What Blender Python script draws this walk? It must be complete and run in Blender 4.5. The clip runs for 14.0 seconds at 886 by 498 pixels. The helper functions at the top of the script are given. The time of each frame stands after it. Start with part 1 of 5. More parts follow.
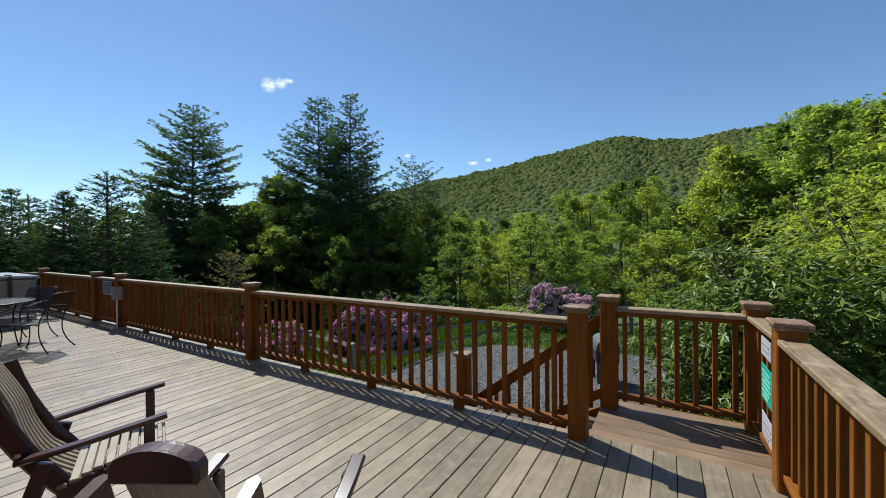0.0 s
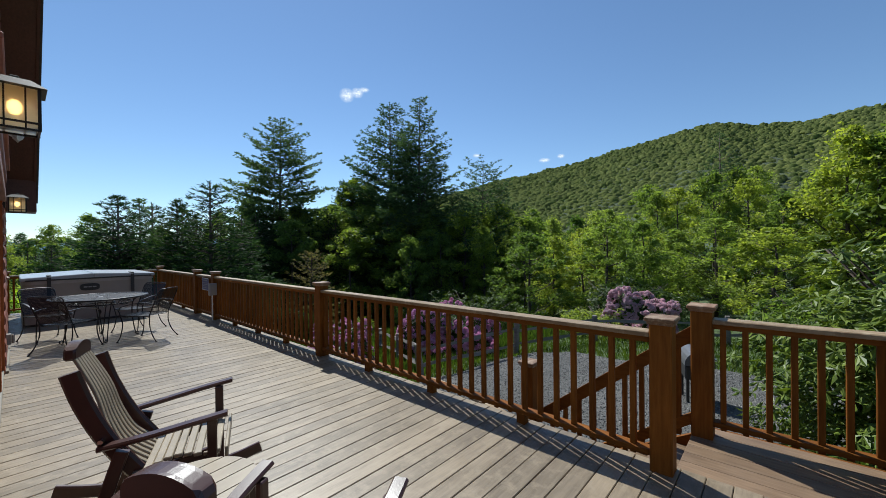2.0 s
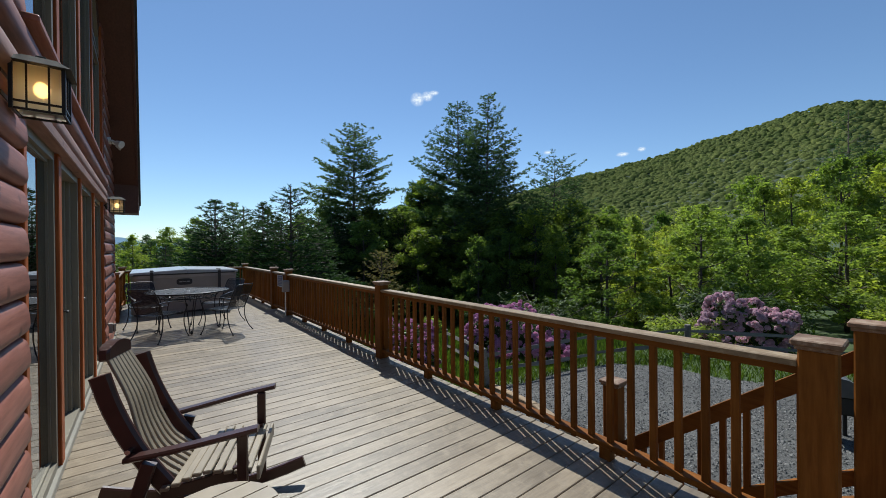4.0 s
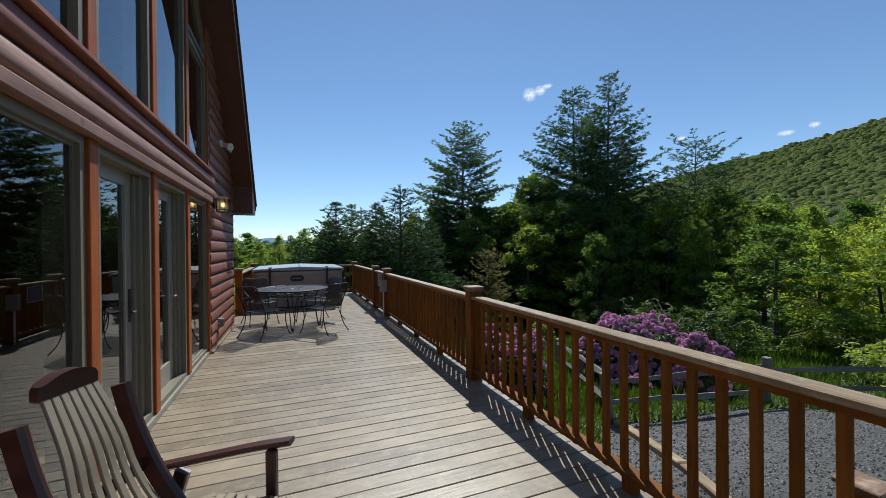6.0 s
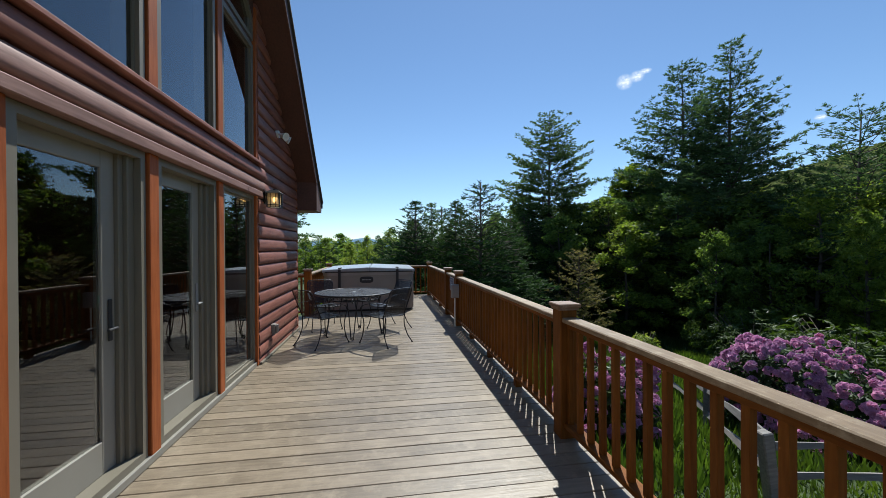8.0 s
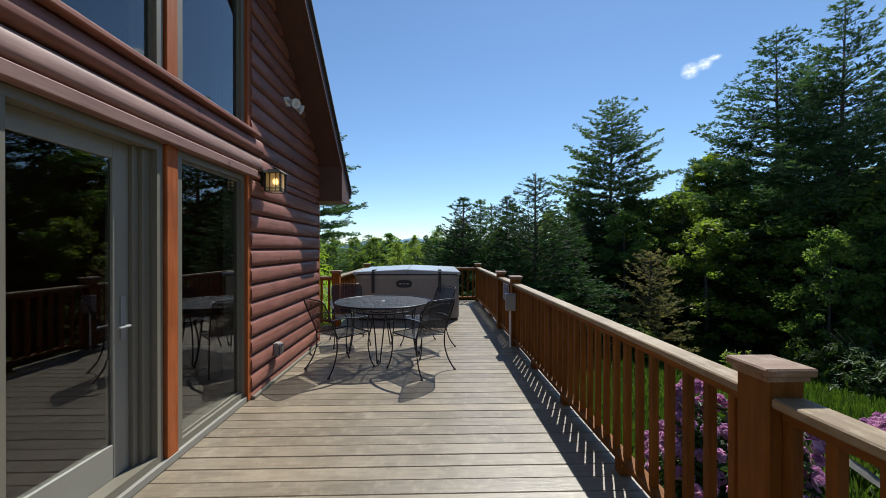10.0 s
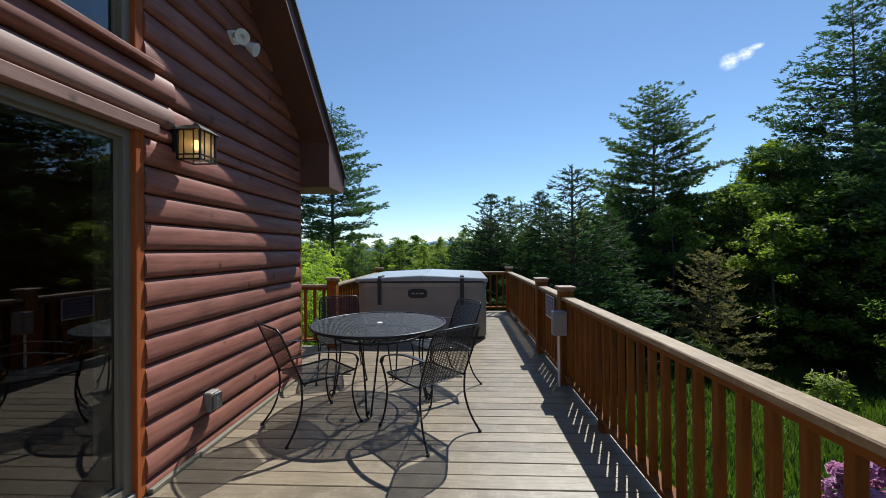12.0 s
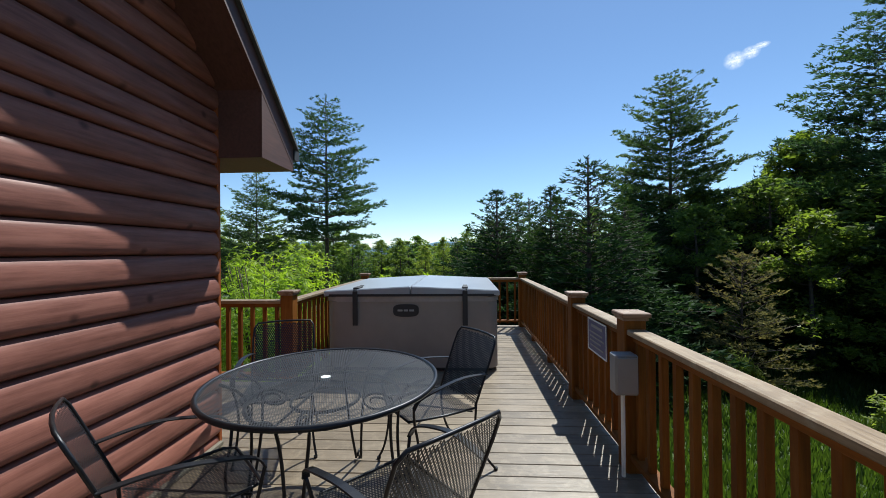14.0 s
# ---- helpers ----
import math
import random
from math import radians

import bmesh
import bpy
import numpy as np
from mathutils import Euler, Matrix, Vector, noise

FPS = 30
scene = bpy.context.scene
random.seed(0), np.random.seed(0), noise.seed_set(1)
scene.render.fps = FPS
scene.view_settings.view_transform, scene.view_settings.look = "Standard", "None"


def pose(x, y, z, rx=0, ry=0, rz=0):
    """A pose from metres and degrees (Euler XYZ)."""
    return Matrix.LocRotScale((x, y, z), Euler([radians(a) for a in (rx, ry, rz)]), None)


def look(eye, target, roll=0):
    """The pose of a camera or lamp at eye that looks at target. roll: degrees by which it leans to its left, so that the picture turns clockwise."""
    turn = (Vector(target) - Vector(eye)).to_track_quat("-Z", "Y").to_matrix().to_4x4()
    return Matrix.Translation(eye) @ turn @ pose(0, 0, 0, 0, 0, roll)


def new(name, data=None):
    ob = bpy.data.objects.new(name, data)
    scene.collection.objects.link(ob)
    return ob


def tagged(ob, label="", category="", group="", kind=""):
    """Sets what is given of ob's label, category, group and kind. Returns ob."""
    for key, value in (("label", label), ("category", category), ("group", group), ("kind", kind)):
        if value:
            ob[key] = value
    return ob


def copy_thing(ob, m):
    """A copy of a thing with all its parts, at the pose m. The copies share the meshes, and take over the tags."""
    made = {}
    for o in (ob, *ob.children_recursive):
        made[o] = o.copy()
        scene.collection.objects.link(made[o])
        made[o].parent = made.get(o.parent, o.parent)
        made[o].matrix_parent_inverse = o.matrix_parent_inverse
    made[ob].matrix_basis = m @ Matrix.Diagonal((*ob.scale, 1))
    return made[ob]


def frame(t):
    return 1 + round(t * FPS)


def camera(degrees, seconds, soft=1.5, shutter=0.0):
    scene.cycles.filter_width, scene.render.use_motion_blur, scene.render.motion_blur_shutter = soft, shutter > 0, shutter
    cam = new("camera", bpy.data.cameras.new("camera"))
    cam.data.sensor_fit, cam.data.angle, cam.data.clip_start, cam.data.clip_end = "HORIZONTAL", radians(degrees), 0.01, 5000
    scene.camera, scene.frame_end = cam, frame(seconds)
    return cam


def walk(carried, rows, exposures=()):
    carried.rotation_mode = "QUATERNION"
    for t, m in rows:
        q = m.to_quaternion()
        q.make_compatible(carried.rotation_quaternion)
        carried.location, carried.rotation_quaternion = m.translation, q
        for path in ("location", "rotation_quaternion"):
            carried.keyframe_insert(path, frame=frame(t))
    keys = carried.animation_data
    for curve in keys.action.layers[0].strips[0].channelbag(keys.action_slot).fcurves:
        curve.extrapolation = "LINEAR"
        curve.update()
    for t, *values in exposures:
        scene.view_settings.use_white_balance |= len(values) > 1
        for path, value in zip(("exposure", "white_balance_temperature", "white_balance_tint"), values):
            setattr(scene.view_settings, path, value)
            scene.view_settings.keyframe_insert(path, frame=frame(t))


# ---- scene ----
cam = camera(99.0, 14.0, 0.85)
PATH = [
    (0, (0.66, 1.289, 1.502), (-0.368, 3.004, 1.487), -0.5),
    (0.5, (0.651, 1.341, 1.505), (-0.461, 3.004, 1.492), -0.6),
    (1, (0.64, 1.394, 1.509), (-0.547, 3.003, 1.499), -0.5),
    (1.5, (0.635, 1.435, 1.511), (-0.617, 2.994, 1.502), -0.5),
    (2, (0.618, 1.491, 1.512), (-0.705, 2.991, 1.5), -0.6),
    (2.5, (0.6, 1.55, 1.505), (-0.785, 2.993, 1.493), -0.6),
    (5, (0.015, 2.126, 1.462), (-1.71, 3.138, 1.455), -0.5),
    (5.5, (-0.19, 2.302, 1.451), (-1.994, 3.166, 1.444), -0.5),
    (6, (-0.392, 2.496, 1.466), (-2.253, 3.229, 1.458), -0.5),
    (6.5, (-0.603, 2.676, 1.478), (-2.511, 3.276, 1.47), -0.4),
    (7, (-0.85, 2.81, 1.469), (-2.794, 3.28, 1.463), -0.5),
    (7.5, (-1.134, 2.9, 1.455), (-3.099, 3.269, 1.452), -0.5),
    (8, (-1.44, 2.971, 1.464), (-3.416, 3.278, 1.458), -0.4),
    (8.5, (-1.769, 3.032, 1.46), (-3.755, 3.272, 1.455), -0.4),
    (9, (-2.127, 3.053, 1.455), (-4.119, 3.236, 1.451), -0.2),
    (11.5, (-4.005, 3.254, 1.423), (-6.003, 3.166, 1.427), -0.4),
    (12, (-4.384, 3.253, 1.42), (-6.381, 3.16, 1.428), -0.5),
    (12.5, (-4.766, 3.263, 1.434), (-6.763, 3.163, 1.441), -0.5),
    (13, (-5.129, 3.242, 1.429), (-7.127, 3.146, 1.438), -0.5),
    (13.5, (-5.519, 3.247, 1.428), (-7.517, 3.143, 1.44), -0.6),
    (14, (-5.898, 3.262, 1.441), (-7.895, 3.152, 1.453), -0.6),
]
walk(cam, [(t, look(eye, target, roll)) for t, eye, target, roll in PATH], [(0.0, 0.44, 5850, 4), (1.0, 0.39, 5850, 4), (2.5, 0.31, 5850, 4), (5.0, 0.25, 5850, 4), (6.0, 0.25, 5850, 4), (7.5, 0.36, 5850, 4), (9.0, 0.46, 5850, 4), (14.0, 0.46, 5850, 4)])

# ---- world, sun ----
SUN_TO = Vector((-0.555, 0.236, 0.798))  # towards the sun
world = bpy.data.worlds.new("sky")
scene.world = world
world.use_nodes = True
wn = world.node_tree.nodes
sky = wn.new("ShaderNodeTexSky")
sky.sky_type = "NISHITA"
sky.sun_disc = False
sky.sun_elevation = radians(53)
sky.sun_rotation = radians(-67)
sky.air_density, sky.dust_density, sky.ozone_density = 1.0, 0.1, 2.2
sky.altitude = 900
wn["Background"].inputs["Strength"].default_value = 0.094
world.node_tree.links.new(sky.outputs["Color"], wn["Background"].inputs["Color"])
sun = new("sun", bpy.data.lights.new("sun", "SUN"))
sun.data.energy, sun.data.angle, sun.data.color = 5.0, radians(0.53), (1.0, 0.94, 0.85)
sun.matrix_world = look(SUN_TO * 30, (0, 0, 0))


# ---- materials ----
def material(name, rough=0.6, metal=0.0):
    m = bpy.data.materials.new(name)
    m.use_nodes = True
    b = m.node_tree.nodes["Principled BSDF"]
    b.inputs["Roughness"].default_value, b.inputs["Metallic"].default_value = rough, metal
    return m, m.node_tree.nodes, m.node_tree.links, b


def coords(n, l, scale=(1, 1, 1), space="Object"):
    tc, mp = n.new("ShaderNodeTexCoord"), n.new("ShaderNodeMapping")
    mp.inputs["Scale"].default_value = scale
    l.new(tc.outputs[space], mp.inputs["Vector"])
    return mp.outputs["Vector"]


def shifted(n, l, vec):
    """The vector moved by the object's random number, so that alike pieces differ."""
    info, mul, add = n.new("ShaderNodeObjectInfo"), n.new("ShaderNodeMath"), n.new("ShaderNodeVectorMath")
    mul.operation, mul.inputs[1].default_value = "MULTIPLY", 37.0
    l.new(info.outputs["Random"], mul.inputs[0])
    l.new(vec, add.inputs[0])
    l.new(mul.outputs[0], add.inputs[1])
    return add.outputs["Vector"], info.outputs["Random"]


def fac_noise(n, l, vec, scale, detail=4.0, rough=0.6):
    t = n.new("ShaderNodeTexNoise")
    t.inputs["Scale"].default_value, t.inputs["Detail"].default_value, t.inputs["Roughness"].default_value = scale, detail, rough
    l.new(vec, t.inputs["Vector"])
    return t.outputs["Fac"]


def ramp(n, l, fac, stops):
    r = n.new("ShaderNodeValToRGB")
    while len(r.color_ramp.elements) < len(stops):
        r.color_ramp.elements.new(0.5)
    for e, (p, c) in zip(r.color_ramp.elements, stops):
        e.position, e.color = p, (*c, 1)
    l.new(fac, r.inputs["Fac"])
    return r.outputs["Color"]


def mix(n, l, a, b, fac, mode="MIX"):
    x = n.new("ShaderNodeMix")
    x.data_type, x.blend_type = "RGBA", mode
    for sock, v in ((x.inputs["A"], a), (x.inputs["B"], b), (x.inputs["Factor"], fac)):
        if isinstance(v, (int, float)):
            sock.default_value = v
        elif isinstance(v, tuple):
            sock.default_value = (*v, 1)
        else:
            l.new(v, sock)
    return x.outputs["Result"]


def bump(n, l, b, fac, strength=0.3, dist=0.01):
    x = n.new("ShaderNodeBump")
    x.inputs["Strength"].default_value, x.inputs["Distance"].default_value = strength, dist
    l.new(fac, x.inputs["Height"])
    l.new(x.outputs["Normal"], b.inputs["Normal"])


def gray(n, l, fac, lo, hi):
    r = n.new("ShaderNodeMapRange")
    r.inputs["To Min"].default_value, r.inputs["To Max"].default_value = lo, hi
    l.new(fac, r.inputs["Value"])
    return r.outputs["Result"]


def wood(name, dark, mid, light, along="X", rough=(0.45, 0.7), grain=1.0, spread=0.35, wear=None, relief=0.25, spec=0.5, knots=0.0):
    """Sawn timber: long grain, blotches, a difference from piece to piece; knots as wide as given."""
    m, n, l, b = material(name)
    sc = {"X": (1.2, 14, 14), "Y": (14, 1.2, 14), "Z": (14, 14, 1.2)}[along]
    vec, rnd = shifted(n, l, coords(n, l, tuple(v * grain for v in sc)))
    g = fac_noise(n, l, vec, 3.0, 6.0, 0.65)
    col = ramp(n, l, g, [(0.28, dark), (0.5, mid), (0.72, light)])
    v2, _ = shifted(n, l, coords(n, l))
    blot = fac_noise(n, l, v2, 2.3, 5.0, 0.6)
    col = mix(n, l, col, ramp(n, l, blot, [(0.3, tuple(c * 0.55 for c in mid)), (0.7, tuple(min(1, c * 1.5) for c in mid))]), 0.35)
    tone = ramp(n, l, rnd, [(0.0, (1 - spread,) * 3), (1.0, (1 + spread * 0.4,) * 3)])
    col = mix(n, l, col, tone, 1.0, "MULTIPLY")
    if wear:
        w = fac_noise(n, l, v2, 9.0, 6.0, 0.7)
        col = mix(n, l, col, wear, ramp(n, l, w, [(0.5, (0, 0, 0)), (0.72, (0.8,) * 3)]))
    if knots:
        vor = n.new("ShaderNodeTexVoronoi")
        vor.inputs["Scale"].default_value = 4.0
        l.new(v2, vor.inputs["Vector"])
        col = mix(n, l, col, tuple(c * 0.45 for c in dark), ramp(n, l, vor.outputs["Distance"], [(knots * 0.4, (0.75,) * 3), (knots, (0, 0, 0))]))
    l.new(col, b.inputs["Base Color"])
    l.new(gray(n, l, blot, *rough), b.inputs["Roughness"])
    b.inputs["Specular IOR Level"].default_value = spec
    bump(n, l, b, g, relief, 0.004)
    return m


def plain(name, colour, rough=0.5, metal=0.0, vary=0.15, scale=6.0, relief=0.1, spec=0.5):
    m, n, l, b = material(name, rough, metal)
    v, _ = shifted(n, l, coords(n, l))
    f = fac_noise(n, l, v, scale, 5.0)
    l.new(ramp(n, l, f, [(0.3, tuple(c * (1 - vary) for c in colour)), (0.7, tuple(min(1, c * (1 + vary)) for c in colour))]), b.inputs["Base Color"])
    b.inputs["Specular IOR Level"].default_value = spec
    f2 = fac_noise(n, l, v, scale * 22, 3.0)
    bump(n, l, b, f2, relief, 0.002)
    l.new(gray(n, l, f, rough * 0.85, min(1, rough * 1.2)), b.inputs["Roughness"])
    return m


def leafy(name, dark, light, glow, rough=0.55, trans=0.45, spec=0.3, varied=True):
    """Leaves: a tone for each leaf and each tree, and light that comes through."""
    m, n, l, b = material(name, rough)
    geo, info = n.new("ShaderNodeNewGeometry"), n.new("ShaderNodeObjectInfo")
    col = ramp(n, l, geo.outputs["Random Per Island"], [(0.0, dark), (1.0, light)])
    if varied:
        col = mix(n, l, col, ramp(n, l, info.outputs["Random"], [(0.0, (0.7, 0.8, 0.75)), (0.5, (1, 1, 1)), (1.0, (1.25, 1.15, 0.8))]), 1.0, "MULTIPLY")
    v = coords(n, l)
    patch = fac_noise(n, l, v, 0.7, 3.0)
    col = mix(n, l, col, ramp(n, l, patch, [(0.3, (0.7, 0.75, 0.75)), (0.7, (1.2, 1.15, 1.0))]), 1.0, "MULTIPLY")
    l.new(col, b.inputs["Base Color"])
    b.inputs["Specular IOR Level"].default_value = spec
    tr, mx = n.new("ShaderNodeBsdfTranslucent"), n.new("ShaderNodeMixShader")
    l.new(mix(n, l, col, glow, 1.0, "MULTIPLY"), tr.inputs["Color"])
    mx.inputs[0].default_value = trans
    l.new(b.outputs[0], mx.inputs[1])
    l.new(tr.outputs[0], mx.inputs[2])
    l.new(mx.outputs[0], n["Material Output"].inputs["Surface"])
    return m


DECK = wood("deck_wood", (0.13, 0.095, 0.06), (0.215, 0.166, 0.11), (0.285, 0.225, 0.155), "Y", (0.3, 0.5), 1.0, 0.24, (0.3, 0.24, 0.165), 0.45, 0.5)
DECK_X = wood("landing_wood", (0.1, 0.06, 0.033), (0.18, 0.115, 0.067), (0.25, 0.17, 0.105), "X", (0.4, 0.62), 1.0, 0.25, None, 0.3)
RAIL = wood("rail_stain", (0.095, 0.03, 0.004), (0.185, 0.064, 0.009), (0.26, 0.1, 0.018), "Z", (0.5, 0.7), 1.0, 0.25, spec=0.12)
RAIL_X = wood("rail_stain_long", (0.095, 0.03, 0.004), (0.185, 0.064, 0.009), (0.26, 0.1, 0.018), "X", (0.5, 0.7), 1.0, 0.25, spec=0.12)
CAP = wood("rail_cap_wood", (0.13, 0.08, 0.04), (0.26, 0.178, 0.1), (0.38, 0.285, 0.18), "X", (0.36, 0.58), 1.0, 0.2, (0.44, 0.35, 0.23), 0.5, 0.35)
CAP_Y = wood("rail_cap_cross", (0.12, 0.055, 0.026), (0.21, 0.115, 0.06), (0.3, 0.19, 0.11), "Y", (0.4, 0.6), 1.0, 0.2, (0.48, 0.36, 0.25), 0.4)
LOG = wood("log_stain", (0.12, 0.044, 0.031), (0.262, 0.105, 0.075), (0.38, 0.17, 0.125), "X", (0.42, 0.6), 0.8, 0.2, None, 0.3, 0.22, 0.13)
BEAM = wood("beam_wood", (0.14, 0.07, 0.056), (0.25, 0.14, 0.112), (0.36, 0.215, 0.178), "X", (0.5, 0.7), 0.8, 0.2, None, 0.3, 0.25, 0.13)
POST = wood("red_post", (0.19, 0.048, 0.012), (0.33, 0.088, 0.024), (0.42, 0.13, 0.04), "Z", (0.45, 0.65), 1.0, 0.15, spec=0.15)
SOFFIT = wood("soffit_wood", (0.055, 0.02, 0.013), (0.095, 0.036, 0.023), (0.13, 0.052, 0.034), "X", (0.5, 0.7), 1.0, 0.15)
TAN = plain("tan_frame", (0.175, 0.153, 0.112), 0.45, 0.0, 0.06, 3.0, 0.03)
WHITE_FRAME = plain("door_paint", (0.25, 0.23, 0.19), 0.4, 0.0, 0.06, 3.0, 0.03)
INNER = wood("inner_wood", (0.1, 0.05, 0.03), (0.17, 0.09, 0.05), (0.25, 0.14, 0.08), "X", (0.5, 0.7))
ROOF = plain("roof_shingle", (0.06, 0.055, 0.05), 0.9, 0.0, 0.35, 12.0, 0.5)
LANTERN_BLACK = plain("black_lantern_metal", (0.012, 0.011, 0.011), 0.45, 0.0, 0.2, 15.0, 0.1, 0.3)
IRON = plain("dark_iron", (0.022, 0.022, 0.025), 0.38, 0.6, 0.2, 15.0, 0.15)
CHAIR_DARK = plain("dark_brown_board", (0.05, 0.02, 0.016), 0.3, 0.0, 0.15, 8.0, 0.15)
CHAIR_TAN = plain("tan_slat_board", (0.26, 0.21, 0.145), 0.36, 0.0, 0.12, 8.0, 0.12)
STEEL = plain("chrome", (0.6, 0.6, 0.6), 0.25, 1.0, 0.05)
TUB = plain("tub_cabinet", (0.25, 0.215, 0.185), 0.55, 0.0, 0.08, 4.0, 0.15)
TUB_DARK = plain("tub_dark", (0.02, 0.019, 0.02), 0.6, 0.0, 0.1)
COVER = plain("tub_cover_vinyl", (0.3, 0.31, 0.33), 0.32, 0.0, 0.1, 3.0, 0.12)
GREY = plain("grey_plastic", (0.27, 0.26, 0.25), 0.45, 0.0, 0.06)
SIGN_WHITE = plain("sign_white", (0.4, 0.4, 0.44), 0.45, 0.0, 0.05)
SIGN_TEXT = plain("sign_text", (0.2, 0.5, 0.4), 0.45, 0.0, 0.05)
TABLE_IRON = plain("dusty_iron", (0.06, 0.058, 0.06), 0.5, 0.3, 0.3, 10.0, 0.15)
WHITE = plain("white_paint", (0.75, 0.75, 0.72), 0.45, 0.0, 0.05)
GREEN_SIGN = plain("green_sign", (0.03, 0.34, 0.24), 0.4, 0.0, 0.05)
BLUE_SIGN = plain("violet_sign", (0.085, 0.078, 0.17), 0.4, 0.0, 0.05)
BARK = plain("bark", (0.075, 0.055, 0.042), 0.9, 0.0, 0.4, 5.0, 0.8)
GREY_RAIL = wood("split_rail_wood", (0.1, 0.09, 0.08), (0.2, 0.18, 0.16), (0.3, 0.28, 0.25), "X", (0.7, 0.9), 0.8, 0.2, None, 0.6)
NEEDLE = leafy("pine_needles", (0.055, 0.09, 0.048), (0.135, 0.185, 0.095), (1.2, 1.4, 0.75), 0.6, 0.4, 0.12)
NEEDLE_DARK = leafy("cedar_needles", (0.02, 0.042, 0.02), (0.06, 0.1, 0.042), (1.1, 1.3, 0.7), 0.7, 0.3, 0.06)
NEEDLE_BROWN = leafy("dry_needles", (0.24, 0.2, 0.09), (0.4, 0.34, 0.17), (1.1, 1.0, 0.65), 0.8, 0.42, 0.05)
LEAF = leafy("broad_leaves", (0.09, 0.135, 0.036), (0.21, 0.268, 0.075), (1.4, 1.55, 0.7), 0.5, 0.55, 0.2)
LEAF_YELLOW = leafy("spring_leaves", (0.16, 0.21, 0.05), (0.34, 0.39, 0.105), (1.4, 1.5, 0.65), 0.5, 0.53, 0.2)
LEAF_RHODO = leafy("rhododendron_leaves", (0.03, 0.055, 0.016), (0.075, 0.115, 0.03), (1.4, 1.6, 0.5), 0.5, 0.3, 0.25)
PETAL = leafy("pink_petals", (0.48, 0.22, 0.42), (0.76, 0.48, 0.68), (1.1, 0.9, 1.05), 0.6, 0.4, 0.2, False)
PETAL_PALE = leafy("pale_pink_petals", (0.58, 0.36, 0.47), (0.8, 0.62, 0.7), (1.05, 0.95, 1.0), 0.6, 0.4, 0.2, False)
LEAF_LAUREL = leafy("laurel_leaves", (0.08, 0.115, 0.017), (0.25, 0.29, 0.045), (1.5, 1.55, 0.45), 0.45, 0.2, 0.25)
LEAF_BRIGHT = leafy("sunny_leaves", (0.17, 0.25, 0.03), (0.35, 0.44, 0.07), (1.4, 1.55, 0.5), 0.5, 0.53, 0.2)
GRASSM = leafy("grass_blades", (0.04, 0.066, 0.015), (0.092, 0.128, 0.031), (1.3, 1.5, 0.5), 0.5, 0.45)

# glazing: coated glass, mirrors a good part of the sky
GLASS, gn, gl, gb = material("window_glass", 0.0)
gb.inputs["Base Color"].default_value = (0.4, 0.42, 0.42, 1)
gb.inputs["Transmission Weight"].default_value = 1.0
gb.inputs["IOR"].default_value = 1.75
LAMP_GLASS, gn, gl, gb = material("lantern_glass", 0.3)
gb.inputs["Base Color"].default_value = (0.75, 0.7, 0.58, 1)
gb.inputs["Transmission Weight"].default_value = 1.0
gb.inputs["IOR"].default_value = 1.3
lt, lmx = gn.new("ShaderNodeBsdfTranslucent"), gn.new("ShaderNodeMixShader")
lt.inputs["Color"].default_value = (0.7, 0.66, 0.55, 1)
lmx.inputs[0].default_value = 0.3
gl.new(gb.outputs[0], lmx.inputs[1])
gl.new(lt.outputs[0], lmx.inputs[2])
gl.new(lmx.outputs[0], gn["Material Output"].inputs["Surface"])
BULB, gn, gl, gb = material("lit_bulb")
gb.inputs["Emission Color"].default_value, gb.inputs["Emission Strength"].default_value = (1.0, 0.55, 0.18, 1), 7.0
# clouds: the sunlit white is emission of the flat sheet, thinned by noise
CLOUD, gn, gl, gb = material("cloud_white", 1.0)
cem, ctr, cmx = gn.new("ShaderNodeEmission"), gn.new("ShaderNodeBsdfTransparent"), gn.new("ShaderNodeMixShader")
cem.inputs["Color"].default_value, cem.inputs["Strength"].default_value = (0.97, 0.98, 1.0, 1), 0.8
cv = coords(gn, gl, (1, 1, 1), "Generated")
cg = gn.new("ShaderNodeTexGradient")
cg.gradient_type = "SPHERICAL"
cmap = gn.new("ShaderNodeMapping")
cmap.inputs["Location"].default_value, cmap.inputs["Scale"].default_value = (-1, -1, 0), (2, 2, 0)
gl.new(cv, cmap.inputs["Vector"])
gl.new(cmap.outputs["Vector"], cg.inputs["Vector"])
cmul = gn.new("ShaderNodeMath")
cmul.operation = "MULTIPLY"
gl.new(cg.outputs["Fac"], cmul.inputs[0])
gl.new(gray(gn, gl, fac_noise(gn, gl, cv, 5.0, 6.0, 0.6), -0.9, 3.0), cmul.inputs[1])
cmul.use_clamp = True
gl.new(cmul.outputs[0], cmx.inputs[0])
gl.new(ctr.outputs[0], cmx.inputs[1])
gl.new(cem.outputs[0], cmx.inputs[2])
gl.new(cmx.outputs[0], gn["Material Output"].inputs["Surface"])


def soil(name, stops, scale, relief, rough=0.95):
    m, n, l, b = material(name, rough)
    v = coords(n, l)
    f1, f2 = fac_noise(n, l, v, scale, 8.0, 0.7), fac_noise(n, l, v, 0.5, 4.0)
    col = mix(n, l, ramp(n, l, f1, stops), ramp(n, l, f2, [(0.3, (0.75,) * 3), (0.7, (1.2,) * 3)]), 1.0, "MULTIPLY")
    l.new(col, b.inputs["Base Color"])
    bump(n, l, b, f1, relief, 0.05)
    return m


